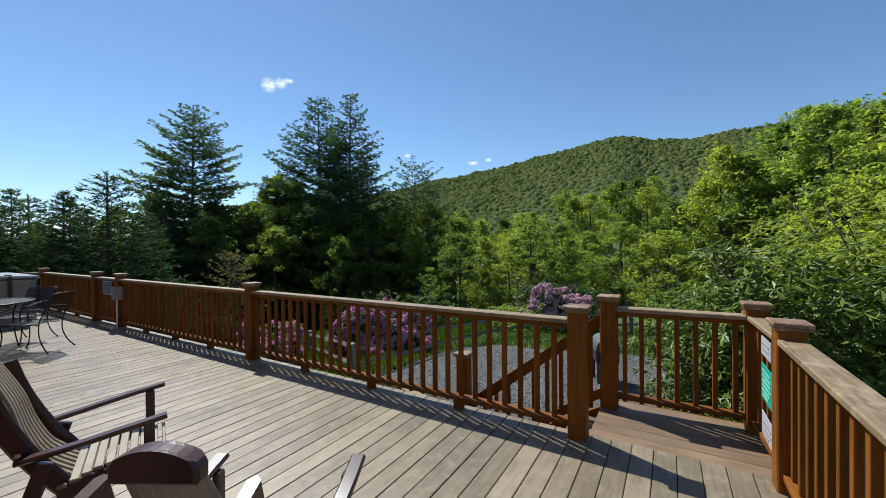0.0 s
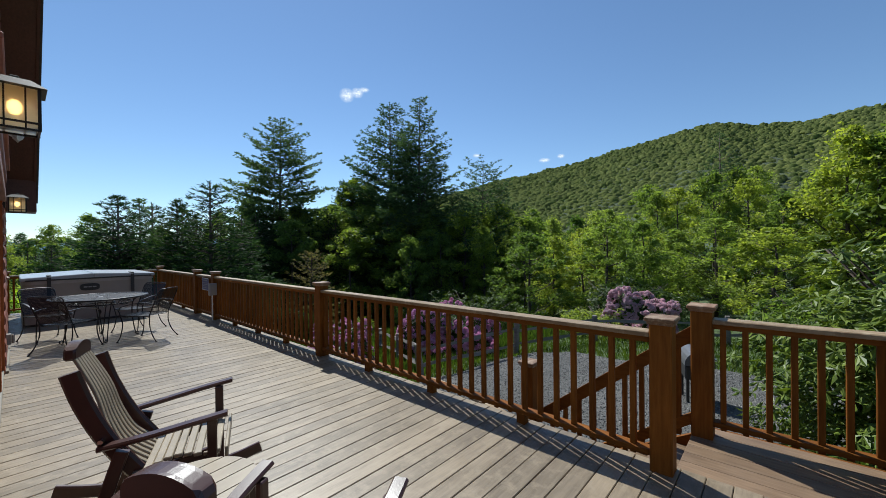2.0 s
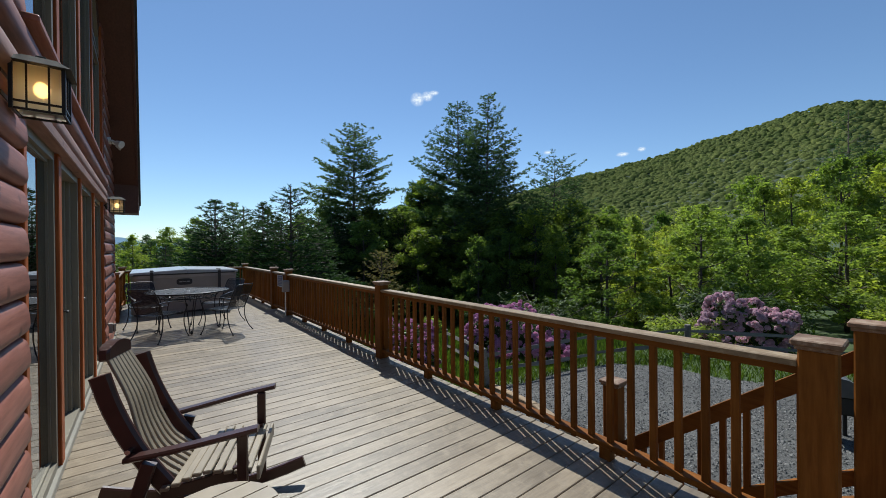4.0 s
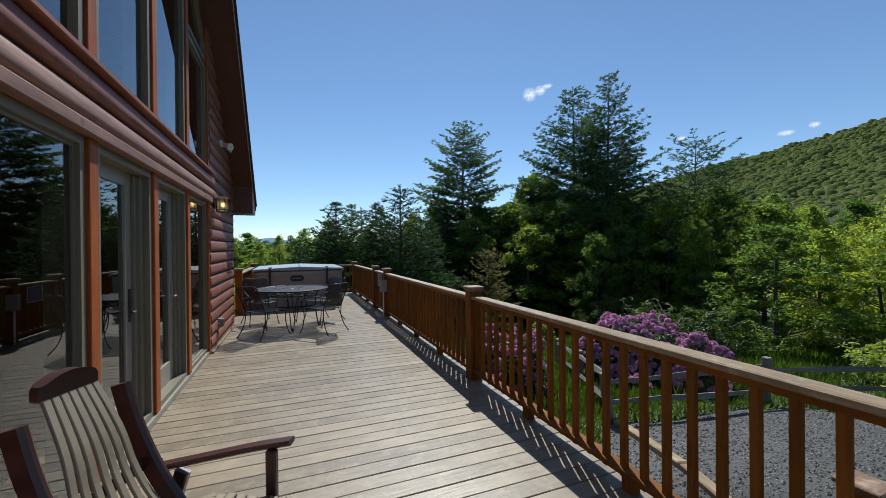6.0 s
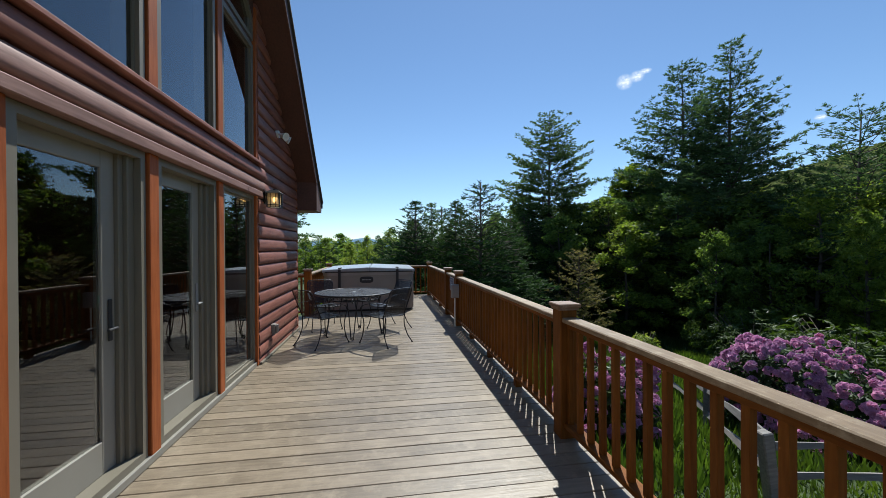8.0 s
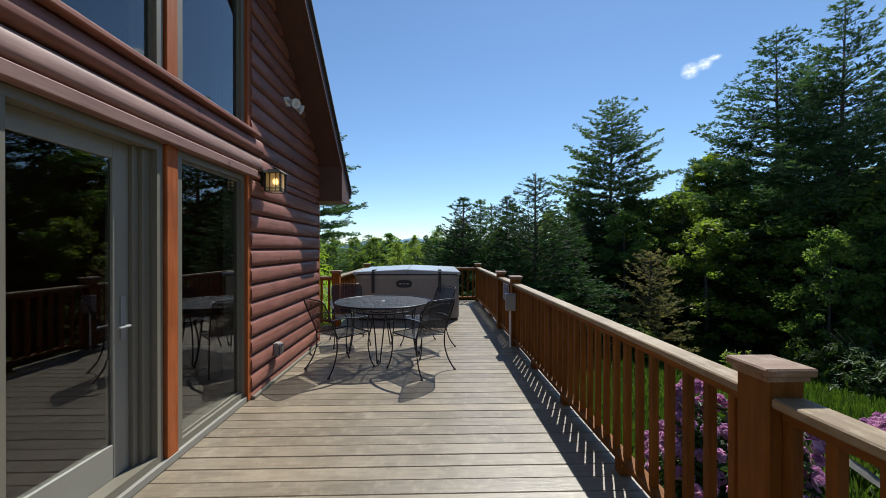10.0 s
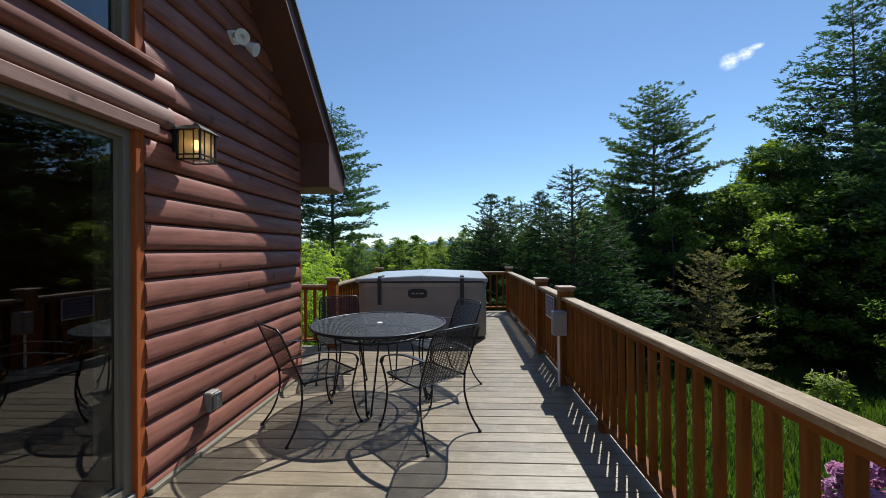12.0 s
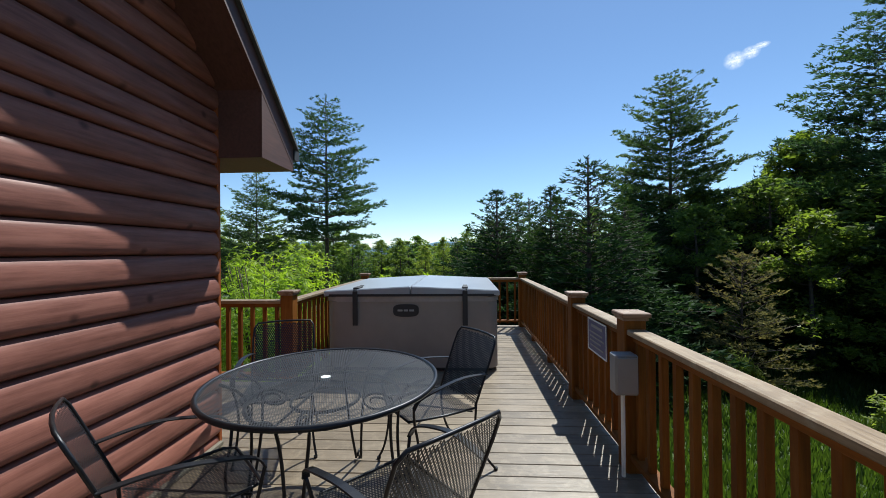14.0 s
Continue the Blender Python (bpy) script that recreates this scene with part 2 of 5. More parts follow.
GRAVEL = soil("gravel_bed", [(0.3, (0.06, 0.058, 0.056)), (0.5, (0.115, 0.11, 0.103)), (0.7, (0.2, 0.19, 0.176))], 40.0, 0.9)
FLOOR_SOIL = soil("forest_floor", [(0.3, (0.022, 0.032, 0.01)), (0.5, (0.045, 0.07, 0.018)), (0.7, (0.085, 0.13, 0.03))], 3.0, 0.8)
HILL_LEAF = leafy("hill_leaves", (0.135, 0.175, 0.075), (0.225, 0.26, 0.11), (1.25, 1.35, 0.85), 0.95, 0.55, 0.03)
HILL, hn, hl, hb = material("hill_woods", 0.95)
hv = coords(hn, hl)
cell = hn.new("ShaderNodeTexVoronoi")
cell.inputs["Scale"].default_value = 0.14
hl.new(hv, cell.inputs["Vector"])
hcol = ramp(hn, hl, cell.outputs["Color"], [(0.1, (0.04, 0.058, 0.022)), (0.5, (0.055, 0.078, 0.03)), (0.9, (0.075, 0.1, 0.038))])
hl.new(mix(hn, hl, hcol, ramp(hn, hl, fac_noise(hn, hl, hv, 0.9, 5.0, 0.7), [(0.3, (0.7,) * 3), (0.7, (1.25,) * 3)]), 1.0, "MULTIPLY"), hb.inputs["Base Color"])
bump(hn, hl, hb, fac_noise(hn, hl, hv, 0.55, 5.0, 0.7), 1.0, 2.5)
# distance haze put into the pale blue colour, with a bluish glow of its own
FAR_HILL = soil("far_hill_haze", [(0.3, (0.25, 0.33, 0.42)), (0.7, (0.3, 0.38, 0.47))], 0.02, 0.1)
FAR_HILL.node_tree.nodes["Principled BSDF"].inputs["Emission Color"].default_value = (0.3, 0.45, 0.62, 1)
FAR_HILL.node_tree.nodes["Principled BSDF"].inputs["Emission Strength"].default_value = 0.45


# ---- building helpers ----
def mesh_of(name, verts, faces, mat, smooth=False):
    me = bpy.data.meshes.new(name)
    me.from_pydata(verts, [], faces)
    me.materials.append(mat)
    if smooth:
        me.polygons.foreach_set("use_smooth", [True] * len(me.polygons))
    me.update()
    return me


def from_bm(name, bm, mat, smooth=False):
    me = bpy.data.meshes.new(name)
    bm.to_mesh(me)
    bm.free()
    me.materials.append(mat)
    if smooth:
        me.polygons.foreach_set("use_smooth", [True] * len(me.polygons))
    return me


def put(name, me, parent=None, m=None, label=""):
    ob = new(name, me)
    if parent:
        ob.parent = parent
    if m is not None:
        ob.matrix_basis = m
    if label:
        ob["label"] = label
    return ob


def part(name, bm, mat, parent, label="", m=None, smooth=False):
    return put(name, from_bm(name, bm, mat, smooth), parent, m, label)


def thing(name, label, category, m=None, group="", kind=""):
    ob = new(name)
    ob.empty_display_size = 0.1
    if m is not None:
        ob.matrix_basis = m
    return tagged(ob, label, category, group, kind)


def box_bm(x0, x1, y0, y1, z0, z1, bev=0.004, bm=None, seg=1):
    own = bmesh.new()
    bmesh.ops.create_cube(own, size=1, matrix=Matrix.LocRotScale(((x0 + x1) / 2, (y0 + y1) / 2, (z0 + z1) / 2), None, (abs(x1 - x0), abs(y1 - y0), abs(z1 - z0))))
    if bev > 0:
        bmesh.ops.bevel(own, geom=own.edges[:], offset=bev, segments=seg, affect="EDGES", profile=0.5)
    if bm is None:
        return own
    me = bpy.data.meshes.new("tmp")
    own.to_mesh(me)
    own.free()
    bm.from_mesh(me)
    bpy.data.meshes.remove(me)
    return bm


def prism_bm(poly, axis, a, b, bm=None, bev=0.0):
    """A polygon of (u, v) drawn out along an axis from a to b: axis Y takes (x, z), X takes (y, z), Z takes (x, y)."""
    bm = bm or bmesh.new()
    put3 = {"Y": lambda u, v, w: (u, w, v), "X": lambda u, v, w: (w, u, v), "Z": lambda u, v, w: (u, v, w)}[axis]
    lo = [bm.verts.new(put3(u, v, a)) for u, v in poly]
    hi = [bm.verts.new(put3(u, v, b)) for u, v in poly]
    fs = [bm.faces.new(lo), bm.faces.new(hi)]
    k = len(poly)
    fs += [bm.faces.new((lo[i], lo[(i + 1) % k], hi[(i + 1) % k], hi[i])) for i in range(k)]
    if bev:
        bmesh.ops.bevel(bm, geom=list({e for f in fs for e in f.edges}), offset=bev, segments=1, affect="EDGES")
    bmesh.ops.recalc_face_normals(bm, faces=bm.faces[:])
    return bm


def tube_bm(points, radius, sides=6, bm=None, taper=None, closed=False):
    """A round bar along points."""
    bm = bm or bmesh.new()
    pts = [Vector(p) for p in points]
    rings, up = [], Vector((0, 0, 1))
    k = len(pts)
    for i, p in enumerate(pts):
        d = (pts[(i + 1) % k] - pts[i - 1]) if closed else (pts[min(i + 1, k - 1)] - pts[max(i - 1, 0)])
        d.normalize()
        s = d.cross(up if abs(d.z) < 0.95 else Vector((1, 0, 0))).normalized()
        u = s.cross(d)
        r = radius if taper is None else radius * (1 - i / (k - 1)) + taper * i / (k - 1)
        rings.append([bm.verts.new(p + (s * math.cos(a) + u * math.sin(a)) * r) for a in [2 * math.pi * j / sides for j in range(sides)]])
    for i in range(k if closed else k - 1):
        a, b = rings[i], rings[(i + 1) % k]
        for j in range(sides):
            bm.faces.new((a[j], a[(j + 1) % sides], b[(j + 1) % sides], b[j]))
    if not closed:
        bm.faces.new(rings[0][::-1])
        bm.faces.new(rings[-1])
    return bm


def curve_pts(pts, steps=6):
    """A smooth line through points."""
    pts = [Vector(p) for p in pts]
    out = []
    for i in range(len(pts) - 1):
        p0, p1, p2, p3 = pts[max(i - 1, 0)], pts[i], pts[i + 1], pts[min(i + 2, len(pts) - 1)]
        for s in range(steps):
            t = s / steps
            out.append(0.5 * ((2 * p1) + (p2 - p0) * t + (2 * p0 - 5 * p1 + 4 * p2 - p3) * t * t + (3 * p1 - p0 - 3 * p2 + p3) * t ** 3))
    return out + [pts[-1]]


def ribbon_bm(pts, width, thick, bm=None, side=Vector((1, 0, 0)), bev=0.004):
    """A bent board: a rectangle swept along pts, its width along side."""
    bm = bm or bmesh.new()
    pts = [Vector(p) for p in pts]
    rings = []
    for i, p in enumerate(pts):
        d = (pts[min(i + 1, len(pts) - 1)] - pts[max(i - 1, 0)]).normalized()
        nrm = side.cross(d).normalized()
        w, h, c = width / 2, thick / 2, bev
        prof = [(-w + c, -h), (w - c, -h), (w, -h + c), (w, h - c), (w - c, h), (-w + c, h), (-w, h - c), (-w, -h + c)]
        rings.append([bm.verts.new(p + side * a + nrm * b) for a, b in prof])
    for a, b in zip(rings, rings[1:]):
        for j in range(8):
            bm.faces.new((a[j], a[(j + 1) % 8], b[(j + 1) % 8], b[j]))
    bm.faces.new(rings[0][::-1])
    bm.faces.new(rings[-1])
    bmesh.ops.recalc_face_normals(bm, faces=bm.faces[:])
    return bm


# ---- ground ----
def ground_z(x, y):
    """The lie of the land: it falls away to the front and along the deck, and rises far off to the right."""
    z = -0.74 - 0.055 * max(0.0, y - 4.4) - 0.15 * max(0.0, min(-x - 3.0, 14)) * (1 if y > -3 else 0.8)
    z = max(z, -3.6)
    far = max(0.0, math.hypot(x + 5, y) - 34)
    if far > 0:
        a = math.atan2(-x, y)
        z += min(far, 120) * (0.10 * max(0.0, math.cos(a + 0.25)) ** 2 - 0.03)
    return z + 0.05 * noise.noise(Vector((x * 0.35, y * 0.35, 0))) * min(1.0, abs(x) + abs(y))


def ring_ground():
    rad = [0, 1.5, 3, 4.5, 6, 7.5, 9, 10.5, 12, 14, 16, 18, 21, 24, 28, 33, 40, 50, 65, 90, 130, 200, 400, 900, 2500]
    verts, faces, k = [(-4.0, 3.0, ground_z(-4, 3))], [], 72
    for r in rad[1:]:
        for j in range(k):
            a = 2 * math.pi * j / k
            x, y = -4.0 + r * math.cos(a), 3.0 + r * math.sin(a)
            verts.append((x, y, ground_z(x, y) if r < 600 else -12.0))
    faces += [(0, 1 + j, 1 + (j + 1) % k) for j in range(k)]
    for i in range(len(rad) - 2):
        a, b = 1 + i * k, 1 + (i + 1) * k
        faces += [(a + j, b + j, b + (j + 1) % k, a + (j + 1) % k) for j in range(k)]
    return mesh_of("ground", verts, faces, FLOOR_SOIL, True)


tagged(put("ground", ring_ground()), "grassy ground sloping down from the deck to the woods", "ground", kind="structure")


def on_gravel(x, y):
    wob = 0.35 * noise.noise(Vector((x * 0.8, y * 0.8, 3.0)))
    return y > 4.3 and y < 11.0 + 0.25 * x + wob and x > -4.45 + 0.16 * max(0, y - 7) + wob * 0.6 + (0.75 * max(0.0, 6.7 - y) if y < 6.7 else 0) and x < 9


def gravel_sheet():
    verts, faces, idx = [], [], {}
    st = 0.25
    for i in range(int((9.5 + 5) / st)):
        for j in range(int((14 - 3.6) / st)):
            x, y = -5 + i * st, 3.6 + j * st
            if on_gravel(x + st / 2, y + st / 2):
                q = []
                for a, b in ((i, j), (i + 1, j), (i + 1, j + 1), (i, j + 1)):
                    if (a, b) not in idx:
                        idx[a, b] = len(verts)
                        px, py = -5 + a * st, 3.6 + b * st
                        verts.append((px, py, ground_z(px, py) + 0.02))
                    q.append(idx[a, b])
                faces.append(q)
    return mesh_of("gravel", verts, faces, GRAVEL, True)


tagged(put("gravel_yard", gravel_sheet()), "grey crushed stone yard below the deck stairs", "gravel", kind="structure")


def scatter_stones(count):
    rng = random.Random(5)
    verts, faces = [], []
    while len(faces) < count * 6:
        x, y = rng.uniform(-4.8, 1.5), rng.uniform(4.4, 11)
        if not on_gravel(x, y):
            continue
        z, r, a = ground_z(x, y) + 0.022, rng.uniform(0.009, 0.024), rng.uniform(0, 6.28)
        k = len(verts)
        for t in range(4):
            verts.append((x + r * math.cos(a + t * 1.57), y + r * rng.uniform(0.7, 1.1) * math.sin(a + t * 1.57), z))
        verts += [(x + r * 0.2, y, z + r * rng.uniform(0.5, 0.9)), (x, y, z - r)]
        faces += [(k + t, k + (t + 1) % 4, k + 4) for t in range(4)] + [(k, k + 1, k + 5), (k + 2, k + 3, k + 5)]
    return mesh_of("stones", verts, faces, STONE)


STONE, sn, sl, sb = material("crushed_stone", 0.9)
sgeo = sn.new("ShaderNodeNewGeometry")
sl.new(ramp(sn, sl, sgeo.outputs["Random Per Island"], [(0.0, (0.06, 0.057, 0.053)), (0.6, (0.14, 0.134, 0.125)), (1.0, (0.25, 0.24, 0.222))]), sb.inputs["Base Color"])
tagged(put("crushed_stones", scatter_stones(15000)), "loose grey crushed stones lying on the yard", "gravel", kind="stuff")


def grass_blades(count):
    rng = random.Random(6)
    verts, faces = [], []
    n = 0
    while n < count:
        x, y = rng.uniform(-13, 3.5), 4.6 + 11 * rng.random() ** 1.5
        if on_gravel(x, y) or (x > -2.2 and y < 6.5):
            continue
        n += 1
        z, h, a = ground_z(x, y), rng.uniform(0.04, 0.13) * (1.6 if rng.random() < 0.08 else 1), rng.uniform(0, 6.28)
        w, lx, ly = rng.uniform(0.006, 0.014), rng.uniform(-0.06, 0.06), rng.uniform(-0.06, 0.06)
        k = len(verts)
        c, s = math.cos(a) * w, math.sin(a) * w
        verts += [(x - c, y - s, z - 0.01), (x + c, y + s, z - 0.01), (x + c * 0.6 + lx * 0.4, y + s * 0.6 + ly * 0.4, z + h * 0.6), (x + lx, y + ly, z + h)]
        faces += [(k, k + 1, k + 2), (k, k + 2, k + 3)]
    return mesh_of("blades", verts, faces, GRASSM)


def far_grass(count):
    rng = random.Random(8)
    verts, faces = [], []
    for n in range(count):
        x, y = rng.uniform(-24, -5), rng.uniform(5.5, 23)
        z, h, a = ground_z(x, y), rng.uniform(0.08, 0.3), rng.uniform(0, 6.28)
        c, s = math.cos(a) * 0.03, math.sin(a) * 0.03
        lx, ly = rng.uniform(-0.1, 0.1), rng.uniform(-0.1, 0.1)
        k = len(verts)
        verts += [(x - c, y - s, z - 0.02), (x + c, y + s, z - 0.02), (x + lx, y + ly, z + h)]
        faces.append((k, k + 1, k + 2))
    return mesh_of("tufts", verts, faces, GRASSM)


tagged(put("meadow_grass", far_grass(70000)), "rough grass between the lawn and the wood", "grass", kind="stuff")
tagged(put("lawn_grass", grass_blades(60000)), "uneven green lawn grass beside the gravel", "grass", kind="stuff")

# ---- deck ----
WALL_Y, FRONT_Y, NEAR_X, FAR_X = 1.36, 4.36, 1.25, -13.16
deck = thing("floor", "weathered brown wooden deck floor of long boards", "deck", kind="structure")


def board_mesh(length, width, thick, mat, axis="Y"):
    bm = box_bm(0, width, 0, length, -thick, 0, 0.004) if axis == "Y" else box_bm(0, length, 0, width, -thick, 0, 0.004)
    return from_bm("board", bm, mat)


PITCH, BW = 0.1412, 0.1365
me_main = board_mesh(FRONT_Y + 0.09 - WALL_Y + 0.02, BW, 0.03, DECK)
me_side = board_mesh(FRONT_Y + 0.09 + 2.6, BW, 0.03, DECK)
rng = random.Random(11)
for i in range(int((NEAR_X + 0.12 - FAR_X + 0.12) / PITCH)):
    x = FAR_X - 0.12 + i * PITCH
    side = -10.1 < x < -8.75 or x > 0.1
    put("board", me_side if side else me_main, deck, pose(x, -2.6 if side else WALL_Y - 0.02, rng.uniform(-0.0015, 0.0015), 0, 0, 0))
# joists, rim and skirt under the boards
for k, yy in enumerate((1.5, 2.4, 3.3, 4.25)):
    part("joist", box_bm(FAR_X, NEAR_X, yy, yy + 0.05, -0.22, -0.035, 0), RAIL_X, deck)
part("rim_board", box_bm(FAR_X - 0.1, NEAR_X + 0.1, FRONT_Y + 0.045, FRONT_Y + 0.085, -0.25, -0.034, 0.003), RAIL_X, deck, "reddish-brown rim board")
for k in range(8):
    xx = FAR_X + 0.2 + k * 2.0
    part("footing_post", box_bm(xx - 0.07, xx + 0.07, FRONT_Y - 0.2, FRONT_Y - 0.06, ground_z(xx, FRONT_Y) - 0.1, -0.22, 0.004), RAIL, deck)

# landing with boards the other way
LAND_Y = 5.2
landing = thing("landing", "brown wooden stair landing with boards laid across", "deck", kind="structure")
me_land = board_mesh(1.22, 0.137, 0.03, DECK_X, "X")
for k in range(6):
    put("board", me_land, landing, pose(0.1, FRONT_Y + 0.094 + k * 0.1412, -0.012))
part("rim_board", box_bm(0.1, 1.32, LAND_Y + 0.1, LAND_Y + 0.14, -0.25, -0.02, 0.003), RAIL_X, landing)
part("footing_post", box_bm(1.15, 1.29, LAND_Y - 0.02, LAND_Y + 0.1, -0.95, -0.05, 0.004), RAIL, landing)

# stairs down beside the deck
stairs = thing("stairs", "reddish-brown wooden stairs down to the gravel", "stairs", kind="structure")
for k in range(4):
    part("tread", box_bm(0.1 - 0.27 * (k + 1), 0.13 - 0.27 * k, FRONT_Y + 0.12, LAND_Y + 0.02, -0.185 * (k + 1) - 0.035, -0.185 * (k + 1), 0.004), DECK_X, stairs)
for yy in (FRONT_Y + 0.1, LAND_Y + 0.02):
    part("stringer", prism_bm([(0.12, -0.05), (0.12, -0.35), (-1.0, -0.98), (-1.15, -0.98), (-1.15, -0.78)], "Y", yy, yy + 0.04), RAIL_X, stairs)


# ---- railings ----
def post_bm(half, z0, z1, bm=None):
    return box_bm(-half, half, -half, half, z0, z1, 0.008, bm)


def railing_post(x, y, z0=-0.25, top=1.03, half=0.068, parent=None):
    p = thing("railing_post", "square reddish-brown wooden railing post with a flat cap", "railing post", pose(x, y, 0), "posts of the deck railing")
    part("shaft", post_bm(half, z0, top - 0.045), RAIL, p)
    bm = box_bm(-half - 0.024, half + 0.024, -half - 0.024, half + 0.024, top - 0.03, top, 0.006)
    box_bm(-half - 0.01, half + 0.01, -half - 0.01, half + 0.01, top - 0.05, top - 0.03, 0.003, bm)
    part("cap", bm, CAP_Y, p, "weathered flat wooden cap")
    return p


ME_BAL = from_bm("baluster", box_bm(-0.019, 0.019, -0.019, 0.019, 0.06, 0.9, 0.003), RAIL)


def railing(x0, y0, x1, y1, feet=True, half=0.058, shift=0.0):
    """A run of railing between two posts: cap board, upper and lower rail, balusters."""
    d = Vector((x1 - x0, y1 - y0, 0))
    length = d.length
    m = pose(x0, y0, 0, 0, 0, math.degrees(math.atan2(d.y, d.x)))
    r = thing("deck_railing", "reddish-brown wooden deck railing with square balusters and a weathered cap board", "railing", m, "railings of the deck")
    part("cap_board", box_bm(0.068, length - 0.068, -half, half, 0.89, 0.926, 0.006), CAP, r, "sun-bleached cap board")
    part("top_rail", box_bm(0.068, length - 0.068, -0.02, 0.02, 0.846, 0.888, 0.004), RAIL_X, r)
    part("bottom_rail", box_bm(0.068, length - 0.068, -0.045, 0.045, 0.085, 0.123, 0.004), RAIL_X, r)
    n = max(2, round((length - 0.14) / 0.141))
    st = (length - 0.13) / n
    for k in range(n):
        put("baluster", ME_BAL, r, pose(0.065 + st * (k + 0.5) + shift, 0.0, 0.0))
    if feet:
        for k in range(1, int(length / 1.3) + 1):
            xx = length * k / (int(length / 1.3) + 1)
            part("foot_block", box_bm(xx - 0.04, xx + 0.04, -0.035, 0.035, -0.03, 0.086, 0.004), RAIL, r)
    return r


ME_CAPS = [(0.04, FRONT_Y), (-4.215, FRONT_Y), (-8.467, FRONT_Y), (-9.685, FRONT_Y), (FAR_X, FRONT_Y)]
for x, y in ME_CAPS:
    railing_post(x, y)
for (xa, ya), (xb, yb) in zip(ME_CAPS, ME_CAPS[1:]):
    railing(xb, yb, xa, ya, shift=-0.047 if xa > 0 else -0.016)
Q2, Q3, Q4 = (0.17, LAND_Y - 0.08), (1.25, LAND_Y - 0.03), (1.28, FRONT_Y - 0.03)
for q in (Q2, Q3, Q4):
    railing_post(q[0], q[1], -0.9, half=0.072)
railing(*Q2, *Q3, False, 0.07)
railing(*Q4, *Q3, False, 0.07)
railing(1.27, -0.6, *Q4, True, 0.07)
railing_post(1.27, -0.6)
TP = (-9.956, 1.34)
railing_post(*TP)
railing(FAR_X, 1.34, *TP)
railing_post(FAR_X, 1.34)
railing(FAR_X, 1.34, FAR_X, FRONT_Y)
railing(TP[0], -2.4, *TP)
railing_post(TP[0], -2.4)

# stair handrail and its lower post
SY, SX = LAND_Y - 0.06, -1.36
stair_rail = thing("stair_railing", "sloping reddish-brown wooden stair handrail with balusters", "railing")
part("handrail", prism_bm([(0.11, 0.86), (0.11, 0.73), (SX, -0.42), (SX, -0.29)], "Y", SY - 0.02, SY + 0.02), RAIL_X, stair_rail)
part("lower_rail", prism_bm([(0.11, 0.15), (0.11, 0.06), (SX, -1.07 + 0.1), (SX, -1.07 + 0.2)], "Y", SY - 0.02, SY + 0.02), RAIL_X, stair_rail)
for k in range(9):
    xx = 0.0 - k * 0.14
    top = 0.74 + (xx - 0.11) * 0.782
    put("baluster", from_bm("baluster", box_bm(-0.019, 0.019, -0.019, 0.019, top - 0.72, top + 0.03, 0.003), RAIL), stair_rail, pose(xx, SY + 0.001, 0))
railing_post(SX - 0.02, SY, -0.95, 0.28)

# ---- house: gable front with the glazing ----
CX, EAVE_X, EAVE_Z, SLOPE, RAKE_Y = -4.36, -9.19, 2.22, 0.885, 1.752
CORNER = -8.67
NEARC = -0.42


def roof_z(x):
    """Underside of the roof."""
    return EAVE_Z + SLOPE * ((CX - EAVE_X) - abs(x - CX))


BAYS = [(-6.46, -5.53), (-5.39, -4.43), (-4.29, -3.33), (-3.19, -2.27)]
house = thing("wall_south", "reddish-brown stained log siding of a cabin gable", "wall", kind="structure")


def log_mesh(length, h=0.17, bulge=0.058, mat=LOG, slope_l=0.0, slope_r=0.0):
    """A half-round log along x from 0 to length; the ends may follow the roof's slope."""
    prof = [(bulge * y, h * t) for t, y in ((0, 0), (0.02, 0.4), (0.06, 0.7), (0.15, 0.92), (0.28, 1), (0.45, 0.99), (0.6, 0.95), (0.74, 0.88), (0.86, 0.76), (0.94, 0.58), (0.98, 0.36), (1, 0))]
    verts, faces = [], []
    for e in (0, 1):
        for y, z in prof:
            x = (slope_l * z) if e == 0 else (length - slope_r * z)
            verts.append((x, y, z))
    k = len(prof)
    verts += verts[:]  # the end faces keep their own corners, so that the long faces shade evenly
    faces = [(i, i + 1, k + i + 1, k + i) for i in range(k - 1)] + [tuple(range(2 * k, 3 * k))[::-1], tuple(range(3 * k, 4 * k))]
    me = mesh_of("log", verts, faces, mat)
    me.polygons.foreach_set("use_smooth", [len(p.vertices) == 4 for p in me.polygons])
    return me


def add_log(x0, x1, z, mat=LOG, h=0.17, bulge=0.058, sl=0.0, sr=0.0):
    if x1 - x0 > 0.05:
        put("log", log_mesh(x1 - x0, h, bulge, mat, sl, sr), house, pose(x0, WALL_Y - 0.002, z))


for k in range(13):
    z = 0.075 + 0.17 * k - 0.17
    if z < 0:
        continue
    add_log(CORNER + 0.005, BAYS[0][0] - 0.06, z)
    add_log(BAYS[3][1] + 0.06, NEARC - 0.005, z)
for x0, x1 in ((CORNER + 0.005, BAYS[0][0] - 0.06), (BAYS[3][1] + 0.06, NEARC - 0.005)):
    add_log(x0, x1, 0.005, h=0.07, bulge=0.05)
